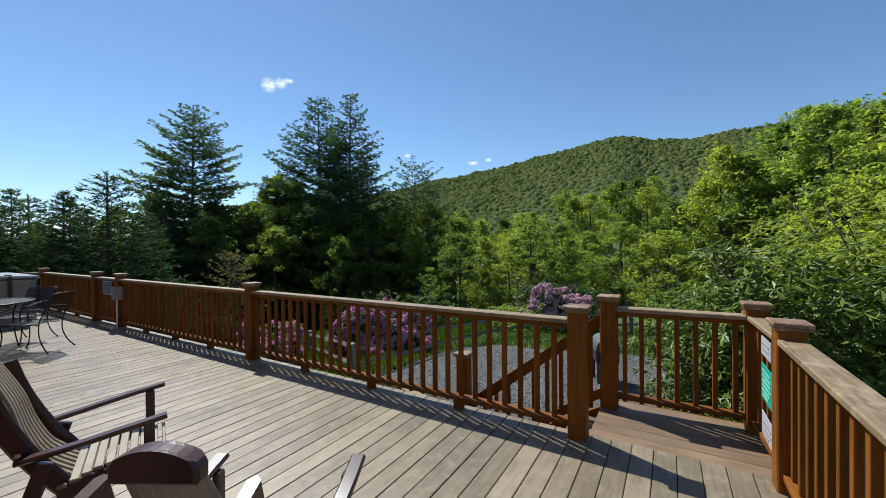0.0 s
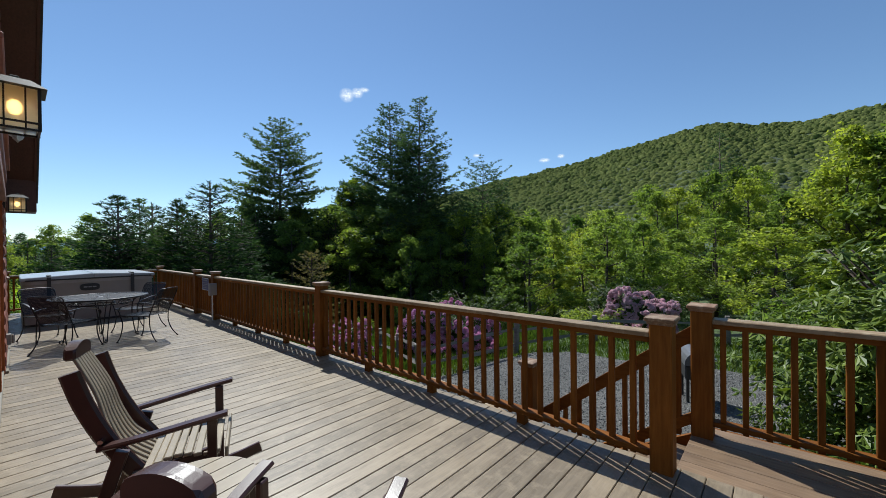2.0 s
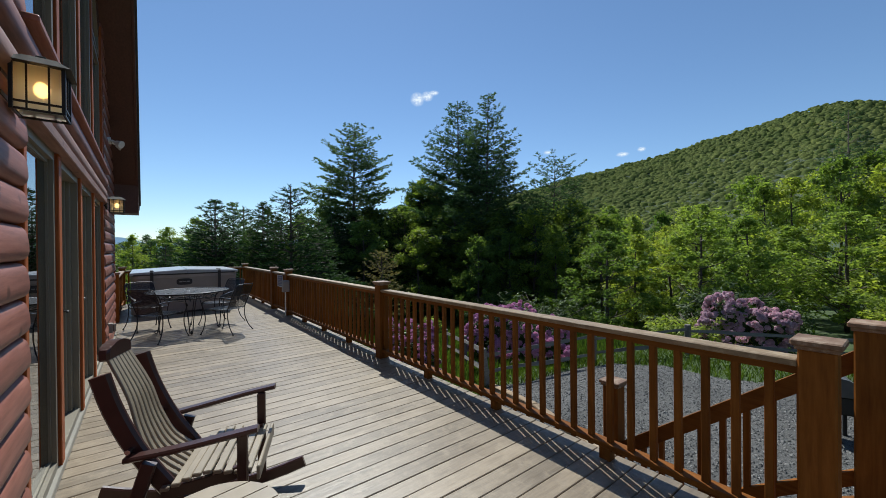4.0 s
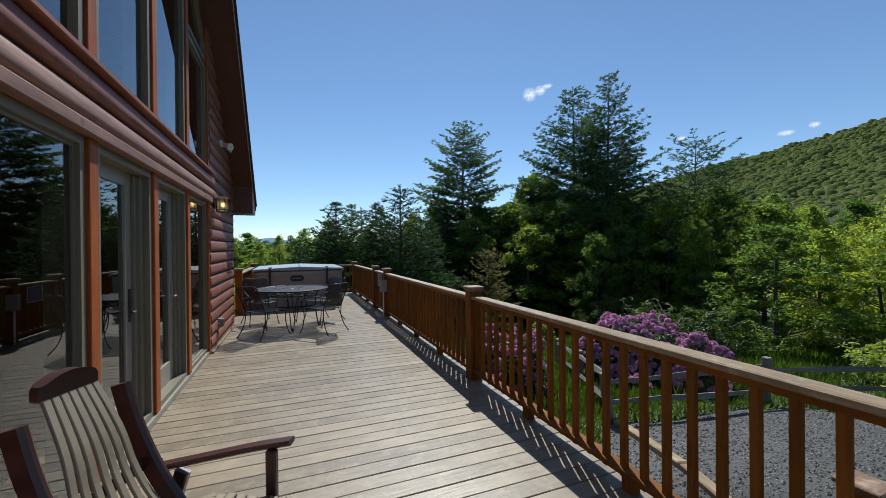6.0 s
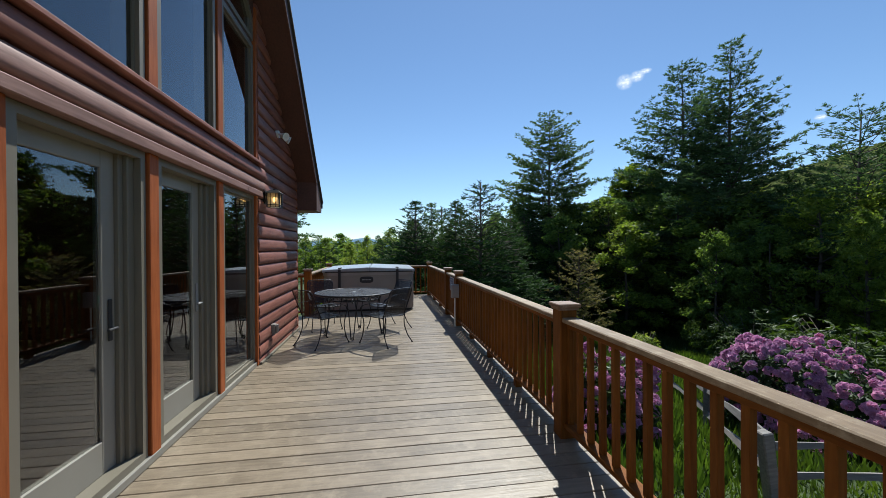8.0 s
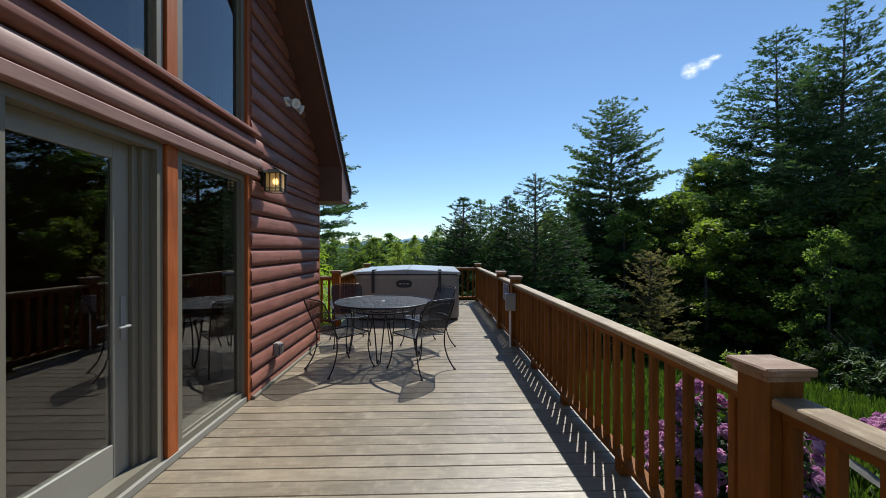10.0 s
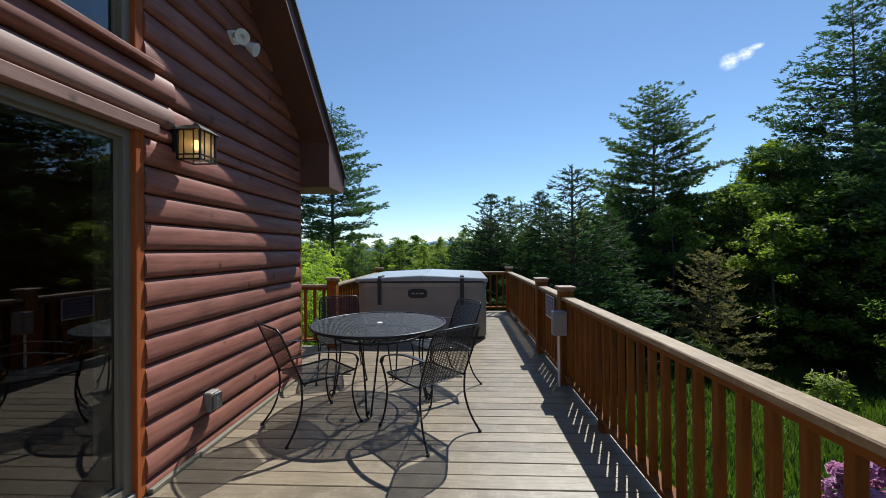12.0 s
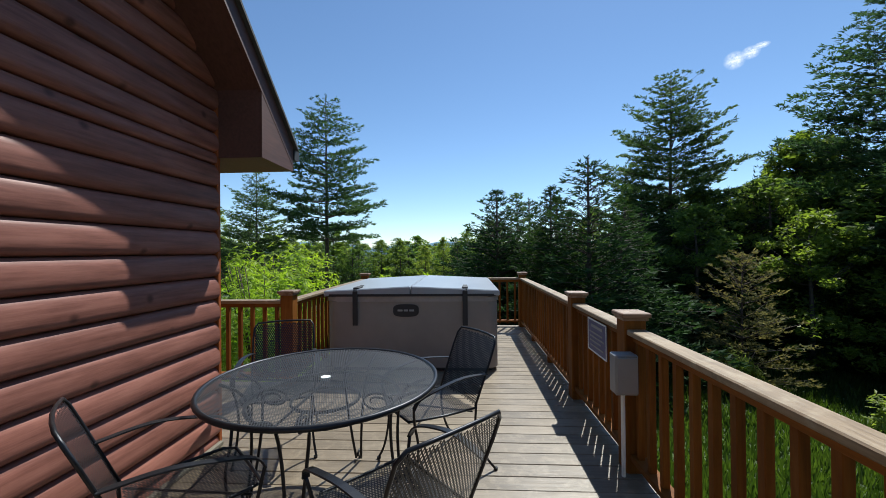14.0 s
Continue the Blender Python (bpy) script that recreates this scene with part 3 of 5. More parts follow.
# two heavier beams above the doors end beside the lantern
add_log(-6.72, NEARC - 0.005, 2.205, BEAM, 0.15, 0.075)
add_log(-6.72, NEARC - 0.005, 2.357, LOG, 0.165, 0.085)
add_log(CORNER + 0.005, -6.724, 2.205, LOG, 0.15)
add_log(CORNER + 0.005, -6.724, 2.357, LOG, 0.165)
add_log(CORNER + 0.005, BAYS[0][0] - 0.06, 2.115, h=0.09, bulge=0.05)
add_log(BAYS[3][1] + 0.06, NEARC - 0.005, 2.115, h=0.09, bulge=0.05)
for k in range(22):
    z = 2.524 + 0.17 * k
    xr = CX - (roof_z(CX) - z) / SLOPE
    if xr < BAYS[0][0] - 0.1:
        add_log(max(CORNER + 0.005, xr), BAYS[0][0] - 0.06, z, sl=1 / SLOPE if xr > CORNER else 0)
        add_log(BAYS[3][1] + 0.06, min(NEARC - 0.005, 2 * CX - max(CORNER + 0.005, xr)), z, sr=1 / SLOPE if 2 * CX - xr < NEARC else 0)
# solid backing behind the logs, pierced by the bays
T = 0.16
for x0, x1 in ((CORNER, BAYS[0][0]), (BAYS[3][1], NEARC)):
    xm, xo = (x1, x0) if x0 == CORNER else (x0, x1)
    part("backing", prism_bm([(xo, 0), (xm, 0), (xm, roof_z(xm)), (xo, roof_z(xo))], "Y", WALL_Y - T, WALL_Y - 0.004), LOG, house)
part("header", box_bm(BAYS[0][0], BAYS[3][1], WALL_Y - T, WALL_Y - 0.004, 2.125, 2.52, 0), LOG, house)
part("gable_top", prism_bm([(-5.39, roof_z(-5.39)), (-5.39, roof_z(-5.39) - 0.3), (CX, roof_z(CX) - 0.3), (-3.33, roof_z(-3.33) - 0.3), (-3.33, roof_z(-3.33)), (CX, roof_z(CX))], "Y", WALL_Y - T, WALL_Y + 0.02), SOFFIT, house)
for xm, sgn in ((-6.46, 1), (-2.26, -1)):
    xi = xm + sgn * 1.07
    part("gable_trim", prism_bm([(xm, roof_z(xm)), (xm, roof_z(xm) - 0.3), (xi, roof_z(xi) - 0.3), (xi, roof_z(xi))], "Y", WALL_Y - T, WALL_Y + 0.02), SOFFIT, house)
# corner boards and the red posts between the bays
for x0, x1 in ((CORNER - 0.02, CORNER + 0.015), (NEARC - 0.015, NEARC + 0.02)):
    part("corner_board", box_bm(x0, x1, WALL_Y - 0.1, WALL_Y + 0.05, 0.005, 2.6, 0.004), POST, house)
for xa, xb in ((-5.53, -5.39), (-4.43, -4.29), (-3.33, -3.19)):
    part("bay_post", box_bm(xa + 0.015, xb - 0.015, WALL_Y - T + 0.01, WALL_Y + 0.03, 0.005, 2.13, 0.005), POST, house, "red-stained post between the glazing")
    part("bay_post", box_bm(xa + 0.015, xb - 0.015, WALL_Y - T + 0.01, WALL_Y + 0.03, 2.56, roof_z((xa + xb) / 2) - 0.2, 0.005), POST, house, "red-stained post between the glazing")
for xa, xb in ((-6.52, -6.46), (-2.27, -2.21)):
    part("side_trim", box_bm(xa, xb, WALL_Y - 0.02, WALL_Y + 0.042, 0.005, 2.15, 0.004), POST, house)
    part("side_trim", box_bm(xa, xb, WALL_Y - 0.02, WALL_Y + 0.042, 2.55, roof_z(xa if xa < CX else xb) - 0.1, 0.004), POST, house)
part("head_trim", box_bm(-6.6, -2.13, WALL_Y + 0.0, WALL_Y + 0.075, 2.13, 2.2, 0.006), BEAM, house)
part("sill_trim", box_bm(-6.6, -2.13, WALL_Y + 0.0, WALL_Y + 0.11, 2.522, 2.557, 0.006), LOG, house)
part("base_strip", box_bm(-6.46, -2.27, WALL_Y - 0.1, WALL_Y + 0.035, 0.002, 0.055, 0.004), WHITE_FRAME, house, "pale sill along the doors")
part("base_strip", box_bm(CORNER, -6.53, WALL_Y + 0.03, WALL_Y + 0.075, 0.002, 0.03, 0.004), TAN, house)


def pane_frame(name, poly, y0, y1, w, mat, parent):
    """A frame of width w that follows a convex polygon of (x, z)."""
    cx, cz = sum(p[0] for p in poly) / len(poly), sum(p[1] for p in poly) / len(poly)
    k = len(poly)
    lines = []
    for i in range(k):
        (ax, az), (bx, bz) = poly[i], poly[(i + 1) % k]
        nx, nz = -(bz - az), bx - ax
        ln = math.hypot(nx, nz)
        nx, nz = nx / ln, nz / ln
        if nx * (cx - ax) + nz * (cz - az) < 0:
            nx, nz = -nx, -nz
        lines.append((nx, nz, nx * ax + nz * az + w))
    inner = []
    for i in range(k):
        a, b = lines[i - 1], lines[i]
        det = a[0] * b[1] - a[1] * b[0]
        inner.append(((a[2] * b[1] - a[1] * b[2]) / det, (a[0] * b[2] - a[2] * b[0]) / det))
    bm = bmesh.new()
    ring = [[bm.verts.new((p[0], y, p[1])) for p in src] for src, y in ((poly, y0), (poly, y1), (inner, y1), (inner, y0))]
    for i in range(k):
        j = (i + 1) % k
        for a, b in ((0, 1), (1, 2), (2, 3), (3, 0)):
            bm.faces.new((ring[a][i], ring[a][j], ring[b][j], ring[b][i]))
    bmesh.ops.recalc_face_normals(bm, faces=bm.faces[:])
    part(name, bm, mat, parent)
    return inner


def glass_pane(poly, y, parent):
    g = part("pane", prism_bm(poly, "Y", y - 0.006, y), GLASS, parent)
    g.visible_shadow = False
    return g


def rect(x0, x1, z0, z1):
    return [(x0, z0), (x1, z0), (x1, z1), (x0, z1)]


for k, (xa, xb) in enumerate(BAYS):
    if k in (0, 3):
        w = thing(f"window_{k + 1}", "tall fixed window in a tan frame", "window", kind="structure")
        inn = pane_frame("window_frame", rect(xa, xb, 0.055, 2.125), WALL_Y - T, WALL_Y + 0.012, 0.05, TAN, w)
        inn = pane_frame("sash", inn, WALL_Y - T + 0.01, WALL_Y - 0.012, 0.022, TAN, w)
        glass_pane(inn, WALL_Y - 0.024, w)
    else:
        w = thing(f"door_{k}", "glazed patio door with a pale frame, closed", "door", kind="structure")
        inn = pane_frame("door_frame", rect(xa, xb, 0.055, 2.125), WALL_Y - T, WALL_Y + 0.012, 0.05, TAN, w)
        (ax, az), (bx, bz) = inn[0], inn[2]
        part("jamb", box_bm(ax, ax + 0.065, WALL_Y - T, WALL_Y - 0.03, az, bz, 0.004), TAN, w)
        part("jamb", box_bm(ax + 0.065, ax + 0.11, WALL_Y - T, WALL_Y - 0.055, az, bz, 0.004), TAN, w)
        leaf = rect(ax + 0.11, bx, az, bz)
        (cx0, cz0), (cx1, cz1) = leaf[0], leaf[2]
        lf = part("door_leaf", box_bm(cx0, cx0 + 0.115, WALL_Y - 0.13, WALL_Y - 0.08, cz0, cz1, 0.004), WHITE_FRAME, w)
        for bx0, bx1, bz0, bz1 in ((cx1 - 0.05, cx1, cz0, cz1), (cx0 + 0.115, cx1 - 0.05, cz1 - 0.11, cz1), (cx0 + 0.115, cx1 - 0.05, cz0, cz0 + 0.2)):
            part("stile", box_bm(bx0, bx1, WALL_Y - 0.13, WALL_Y - 0.08, bz0, bz1, 0.003), WHITE_FRAME, w)
        glass_pane(rect(cx0 + 0.115, cx1 - 0.05, cz0 + 0.2, cz1 - 0.11), WALL_Y - 0.095, w)
        hb = tube_bm([(cx0 + 0.05, WALL_Y - 0.08, 0.98), (cx0 + 0.05, WALL_Y - 0.035, 0.98), (cx0 + 0.13, WALL_Y - 0.032, 0.98)], 0.009, 8)
        box_bm(cx0 + 0.033, cx0 + 0.067, WALL_Y - 0.08, WALL_Y - 0.07, 0.9, 1.16, 0.004, hb)
        part("door_handle", hb, TUB_DARK if k == 2 else GREY, w, "slim lever handle")
    # the window above, cut by the roof
    u = thing(f"window_{k + 5}", "tall gable window in a tan frame with a sloping head", "window", kind="structure")
    xin, xout = (xb, xa) if k < 2 else (xa, xb)
    top_a, top_b = roof_z(xa) - 0.3, roof_z(xb) - 0.3
    if k in (0, 3):
        lower = rect(xa, xb, 2.557, 4.0)
        upper = [(xa, 4.05), (xb, 4.05), (xb, top_b), (xa, top_a)]
        polys = [lower, upper]
        part("mullion", box_bm(xa, xb, WALL_Y - T, WALL_Y + 0.0, 4.0, 4.05, 0.003), SOFFIT, u)
    else:
        polys = [[(xa, 2.557), (xb, 2.557), (xb, top_b), (xa, top_a)]]
    for poly in polys:
        inn = pane_frame("window_frame", poly, WALL_Y - T, WALL_Y + 0.015, 0.055, TAN, u)
        inn = pane_frame("sash", inn, WALL_Y - T + 0.01, WALL_Y - 0.012, 0.022, TAN, u)
        glass_pane(inn, WALL_Y - 0.024, u)

# roof with overhang, soffit and boxed eaves
roof = thing("roof", "dark shingled gable roof with brown soffits", "roof", kind="structure")
for s in (-1, 1):
    ex = EAVE_X if s < 0 else NEARC + 0.35
    ez = roof_z(ex)
    poly = [(ex, ez), (CX, roof_z(CX)), (CX, roof_z(CX) + 0.15), (ex, ez + 0.15)]
    part("soffit", prism_bm(poly, "Y", -8.0, RAKE_Y - 0.03), SOFFIT, roof)
    part("rake_board", prism_bm([(ex + 0.0 * s, ez - 0.02), (CX, roof_z(CX) - 0.02), (CX, roof_z(CX) + 0.158), (ex, ez + 0.158)], "Y", RAKE_Y - 0.029, RAKE_Y), SOFFIT, roof)
    part("shingles", prism_bm([(ex + 0.04 * s, ez + 0.135), (CX, roof_z(CX) + 0.162), (CX, roof_z(CX) + 0.192), (ex + 0.04 * s, ez + 0.165)], "Y", -8.0, RAKE_Y + 0.03), ROOF, roof)
    c = CORNER if s < 0 else NEARC
    part("eave_box", prism_bm([(ex + 0.002 * -s, ez - 0.055), (c, ez - 0.055), (c, roof_z(c) + 0.01), (ex + 0.002 * -s, ez + 0.01)], "Y", -7.98, RAKE_Y - 0.002), SOFFIT, roof)
    gut = [(ex + s * 0.004, ez + 0.05), (ex + s * 0.09, ez + 0.05), (ex + s * 0.1, ez + 0.14), (ex + s * 0.004, ez + 0.14)]
    part("gutter", prism_bm(gut, "Y", -7.9, RAKE_Y + 0.01), TUB_DARK, roof, "dark metal gutter")

# side and back walls, floor and ceiling close the room behind the glass
for name, x0, x1, y0, y1 in (("wall_west", CORNER, CORNER + 0.16, -7.0, WALL_Y - T), ("wall_east", NEARC - 0.16, NEARC, -7.0, WALL_Y - T), ("wall_north", CORNER, NEARC, -7.16, -7.0)):
    tagged(part(name, box_bm(x0, x1, y0, y1, -0.7, 2.7, 0), LOG, None), "plain stained timber wall of the cabin", "wall", kind="structure")
tagged(part("wall_loft", prism_bm([(CORNER, 2.7), (NEARC, 2.7), (NEARC, roof_z(NEARC)), (CX, roof_z(CX))], "Y", -7.16, -7.0), LOG, None), "plain timber gable at the back of the cabin", "wall", kind="structure")
tagged(part("room_floor", box_bm(CORNER + 0.16, NEARC - 0.16, -7.0, WALL_Y - T, -0.1, 0.02, 0), INNER, None), "dark wooden floor inside the cabin", "floor", kind="structure")


# ---- trees ----
def leaf_strew(rng, centres, size, per, flat=0.75):
    """Small leaves strewn round centres; returns verts and faces."""
    verts, faces = [], []
    for c, r in centres:
        for _ in range(per):
            while True:
                p = Vector((rng.uniform(-1, 1), rng.uniform(-1, 1), rng.uniform(-1, 1)))
                if p.length < 1:
                    break
            p = c + Vector((p.x * r, p.y * r, p.z * r * flat))
            s = size * rng.uniform(0.6, 1.35)
            a = Vector((rng.uniform(-1, 1), rng.uniform(-1, 1), rng.uniform(-0.9, 0.5))).normalized()
            b = a.cross(Vector((rng.uniform(-1, 1), rng.uniform(-1, 1), rng.uniform(-1, 1)))).normalized()
            k = len(verts)
            verts += [tuple(p - a * s + b * s * 0.5), tuple(p - a * s * 0.6 - b * s * 0.5), tuple(p + a * s)]
            faces.append((k, k + 1, k + 2))
    return verts, faces


def broadleaf(seed, height=1.0, wide=0.42, leaf=0.12, count=5200, low=0.12, clumps=70):
    """Meshes of a broadleaved tree of that height: trunk with limbs, and crown."""
    rng = random.Random(seed)
    bm = tube_bm([(0, 0, -0.3), (rng.uniform(-.1, .1), rng.uniform(-.1, .1), height * 0.35), (rng.uniform(-.2, .2), rng.uniform(-.2, .2), height * 0.7), (0, 0, height * 0.94)], height * 0.014, 6, None, height * 0.003)
    cents = []
    for i in range(clumps):
        t = low + (1 - low) * rng.random() ** 0.85
        prof = math.sin(math.pi * min(1, (t - low * 0.6) / (1.02 - low * 0.6)) ** 0.75) ** 0.8
        a, r = rng.uniform(0, 6.28), height * wide * prof * math.sqrt(rng.uniform(0.1, 1)) * rng.uniform(0.7, 1.15)
        c = Vector((r * math.cos(a), r * math.sin(a), height * t))
        cents.append((c, height * rng.choice((0.03, 0.045, 0.06, 0.085))))
        if i % 4 == 0:
            base = Vector((0, 0, max(height * 0.12, c.z - r * 0.8)))
            tube_bm([base, (base + c) / 2 + Vector((0, 0, -0.03 * height)), c], height * 0.005, 4, bm, height * 0.0012)
    v, f = leaf_strew(rng, cents, leaf, count // clumps)
    return from_bm("trunk", bm, BARK, True), (v, f)


def conifer(seed, height, reach, bare, gap, limbs, outline, rise, tip, leaf, dens, lean=0.0, spread=0.34, sparse=1.0, girth=0.012, taper=0.3):
    """An evergreen: whorls of limbs every gap metres; each limb carries side twigs with tufts of needles.
    outline(u) is the limb's share of reach, rise(u) its slope, for u from the lowest whorl to the top; tip bends its end."""
    rng = random.Random(seed)
    bm = tube_bm([(0, 0, -0.5), (lean * 0.3, 0, height * 0.5), (lean, 0, height)], height * girth, 7, None, 0.02)
    verts, faces = [], []

    def tuft(p, d, leaf=leaf):
        for _ in range(dens):
            a = (d + Vector((rng.uniform(-1, 1), rng.uniform(-1, 1), rng.uniform(-0.3, 0.9))) * 0.75).normalized()
            b = a.cross(Vector((rng.uniform(-1, 1), rng.uniform(-1, 1), rng.uniform(-1, 1)))).normalized()
            q = p + Vector((rng.uniform(-1, 1), rng.uniform(-1, 1), rng.uniform(-0.4, 0.5))) * leaf * 0.6
            ln, w = leaf * rng.uniform(0.8, 1.6), leaf * 0.2
            k = len(verts)
            verts.extend([tuple(q - b * w), tuple(q + b * w), tuple(q + a * ln)])
            faces.append((k, k + 1, k + 2))

    z, turn = height * bare, 0.0
    while z < height * 0.985:
        u = (z / height - bare) / (1 - bare)
        turn += 1.1
        n, fine = rng.randint(*limbs), 1 - taper * u ** 1.5
        for j in range(n):
            ln = reach * outline(u) * rng.uniform(0.65, 1.12) + 0.07
            a = turn + 6.283 * j / n + rng.uniform(-0.4, 0.4)
            d = Vector((math.cos(a), math.sin(a), 0))
            up = rise(u) + rng.uniform(-0.1, 0.12)
            base = Vector((lean * z / height, 0, z + rng.uniform(-0.16, 0.16) * gap))

            def at(w):
                return base + d * ln * w + Vector((0, 0, ln * (up * w + tip * w * w)))

            tube_bm([at(0), at(0.5), at(1)], 0.009 * ln + 0.008, 4, bm, 0.004)
            side = Vector((-d.y, d.x, 0))
            steps = max(2, int(ln / (leaf * 1.6)))
            for i in range(steps):
                w = 0.2 + 0.8 * (i + rng.random()) / steps
                if rng.random() > sparse:
                    continue
                for sgn in (-1, 1):
                    tl = ln * spread * (1.12 - w) * rng.uniform(0.6, 1.2) + leaf * 0.4 * fine
                    td = (d * 0.75 + side * sgn + Vector((0, 0, rng.uniform(-0.05, 0.3) + tip * w * 0.6))).normalized()
                    m = max(1, round(tl / (leaf * 1.4)))
                    for q in range(m):
                        tuft(at(w) + td * tl * (q + rng.random()) / m + Vector((0, 0, rng.uniform(-0.5, 0.9) * leaf * fine)), td, leaf * fine)
            tuft(at(1.0), d + Vector((0, 0, up)), leaf * fine)
        z += gap * rng.uniform(0.75, 1.25) * (1 - 0.35 * u)
    for i in range(4):
        tuft(Vector((lean, 0, height * (0.97 + 0.01 * i))), Vector((0, 0, 1)), leaf * 0.55)
    return from_bm("trunk", bm, BARK, True), (verts, faces)


def pine(seed, height, reach, bare=0.25, gap=0.62, dens=6, lean=0.0, leaf=0.18, sparse=1.0, flat=1.0):
    """White pine: plumes in layers, level below and lifted towards the rounded top."""
    return conifer(seed, height, reach, bare, gap, (5, 7), lambda u: min(1.0, 0.62 + 1.7 * u) * (1 - u) ** 0.7 * 1.12, lambda u: (0.04 + 0.42 * u) * flat, 0.12, leaf, dens, lean, 0.44, sparse)


def cedar(seed, height, reach, leaf=0.175, dens=4):
    """A dark pointed evergreen, feathered to the ground, its limbs rising and then nodding."""
    return conifer(seed, height, reach, 0.02, 0.36, (7, 9), lambda u: (1 - u) ** 0.9 * 1.1, lambda u: 0.5 + 0.45 * u, -0.4, leaf, dens, 0.0, 0.5, taper=0.5)


def tree_thing(meshes, mat, name, label, category, x, y, scale=1.0, rz=0.0, group="", sink=0.15, sxy=1.0):
    t = thing(name, label, category, pose(x, y, ground_z(x, y) - sink, 0, 0, rz) @ Matrix.Diagonal((scale * sxy, scale * sxy, scale, 1)), group)
    put("trunk", meshes[0], t)
    v, f = meshes[1]
    put("crown", mesh_of("crown", v, f, mat), t)
    return t


def far_at(az, d):
    """A place by its bearing (degrees from +y towards -x) and distance, seen from the start of the walk."""
    a = radians(az)
    return 0.66 - d * math.sin(a), 1.29 + d * math.cos(a)


def again(t, x, y, scale, rz, sxy=1.0, sink=0.15):
    """A copy of a tree at another place and size."""
    c = copy_thing(t, pose(x, y, ground_z(x, y) - sink, 0, 0, rz))
    c.scale = (scale * sxy, scale * sxy, scale)
    return c


def hero(kind, mesh, mat, label, x, y, top, unit, rz=0.0, sxy=1.0, group=""):
    sc = (top - ground_z(x, y)) / unit
    return tree_thing(mesh, mat, kind, label, "tree", x, y, sc, rz, group, 0.1, sxy)


# the pines that stand over the wood
hero("pine_tree", pine(21, 16, 5.3, 0.3, 0.66, 10, 0.2), NEEDLE, "tall dark green white pine with lifted limbs standing alone", -29.3, 15.6, 12.0, 16, 40)
hero("pine_tree", pine(22, 17, 5.4, 0.1, 0.68, 9, -0.2), NEEDLE, "tall bushy white pine beside its twin", -23.9, 22.8, 13.8, 17, 100)
hero("pine_tree", pine(23, 17, 4.8, 0.1, 0.68, 9, 0.3), NEEDLE, "tall slender white pine with a bare trunk showing", -20.4, 22.4, 13.2, 17, 10)
hero("pine_tree", conifer(24, 11, 3.5, 0.3, 0.62, (4, 6), lambda u: 0.95 - 0.65 * u * u, lambda u: 0.25 + 0.2 * u, 0.1, 0.15, 8, 0.3, 0.42, 0.8, 0.013), NEEDLE, "thin pine with a tufted top and bare limbs", -15.0, 23.2, 7.3, 11, 0)
# feathery evergreens at the edge of the lawn
ced = [cedar(31, 7, 2.7), cedar(32, 6, 2.6), cedar(33, 6.5, 2.4)]
cedars = []
cedars.append(hero("cedar_tree", ced[0], NEEDLE_DARK, "dense dark green pointed cedar", -19.3, 7.6, 4.75, 7, 0, 1.25))
cedars.append(hero("cedar_tree", ced[1], NEEDLE_DARK, "dense dark green broad cedar", -22.3, 4.7, 4.1, 6, 40, 1.2))
cedars.append(hero("cedar_tree", ced[2], NEEDLE_DARK, "slim dark green cedar with a pointed top", -20.6, 6.6, 3.9, 6.5, 150, 1.0))
hero("pine_tree", pine(29, 8, 2.0, 0.1, 0.6, 6), NEEDLE, "blue-green young pine behind the cedars", -24.0, 5.8, 4.2, 8, 30)
hero("cedar_tree", ced[2], NEEDLE_DARK, "dense dark green cedar with a ragged top", -21.5, 9.6, 2.6, 6.5, 80, 1.4)
hero("cedar_tree", cedar(34, 7, 2.8), NEEDLE_DARK, "dark cedar under the tall pine", -25.0, 12.0, 3.9, 7, 10, 1.3)
hero("cedar_tree", conifer(35, 4.4, 1.9, 0.08, 0.42, (5, 7), lambda u: (1 - u) ** 0.6, lambda u: 0.12 + 0.5 * u, 0.1, 0.12, 5, 0.1, 0.4, 0.75), NEEDLE_BROWN, "half-dead evergreen with loose dry brown needles", -19.4, 12.7, 1.35, 4.4, 10)

# the mixed wood behind
BROAD = [broadleaf(41, 10, 0.32, 0.12, 8600, 0.12, 90), broadleaf(42, 10, 0.38, 0.125, 8600, 0.06, 84), broadleaf(43, 10, 0.24, 0.115, 8200, 0.1, 96)]
wood_first = [
    hero("broadleaf_tree", BROAD[0], LEAF, "leafy green broadleaved tree at the wood's edge", *far_at(57, 30), 4.7, 10, 0, 1.1, "broadleaved trees of the wood"),
    hero("broadleaf_tree", BROAD[1], LEAF, "leafy green broadleaved tree at the wood's edge", *far_at(29, 24), 3.2, 10, 0, 1.2, "broadleaved trees of the wood"),
    hero("broadleaf_tree", BROAD[2], LEAF_YELLOW, "bright spring-green broadleaved tree", *far_at(-5.6, 26), 6.9, 10, 0, 1.0, "spring-green trees of the wood"),
    hero("broadleaf_tree", BROAD[0], LEAF_YELLOW, "bright spring-green broadleaved tree", *far_at(18, 24), 3.6, 10, 90, 1.2, "spring-green trees of the wood"),
    hero("broadleaf_tree", BROAD[2], LEAF, "slender green broadleaved tree", *far_at(54.5, 33), 7.3, 10, 200, 1.1, "broadleaved trees of the wood"),
]
rng = random.Random(77)
SPOTS = []


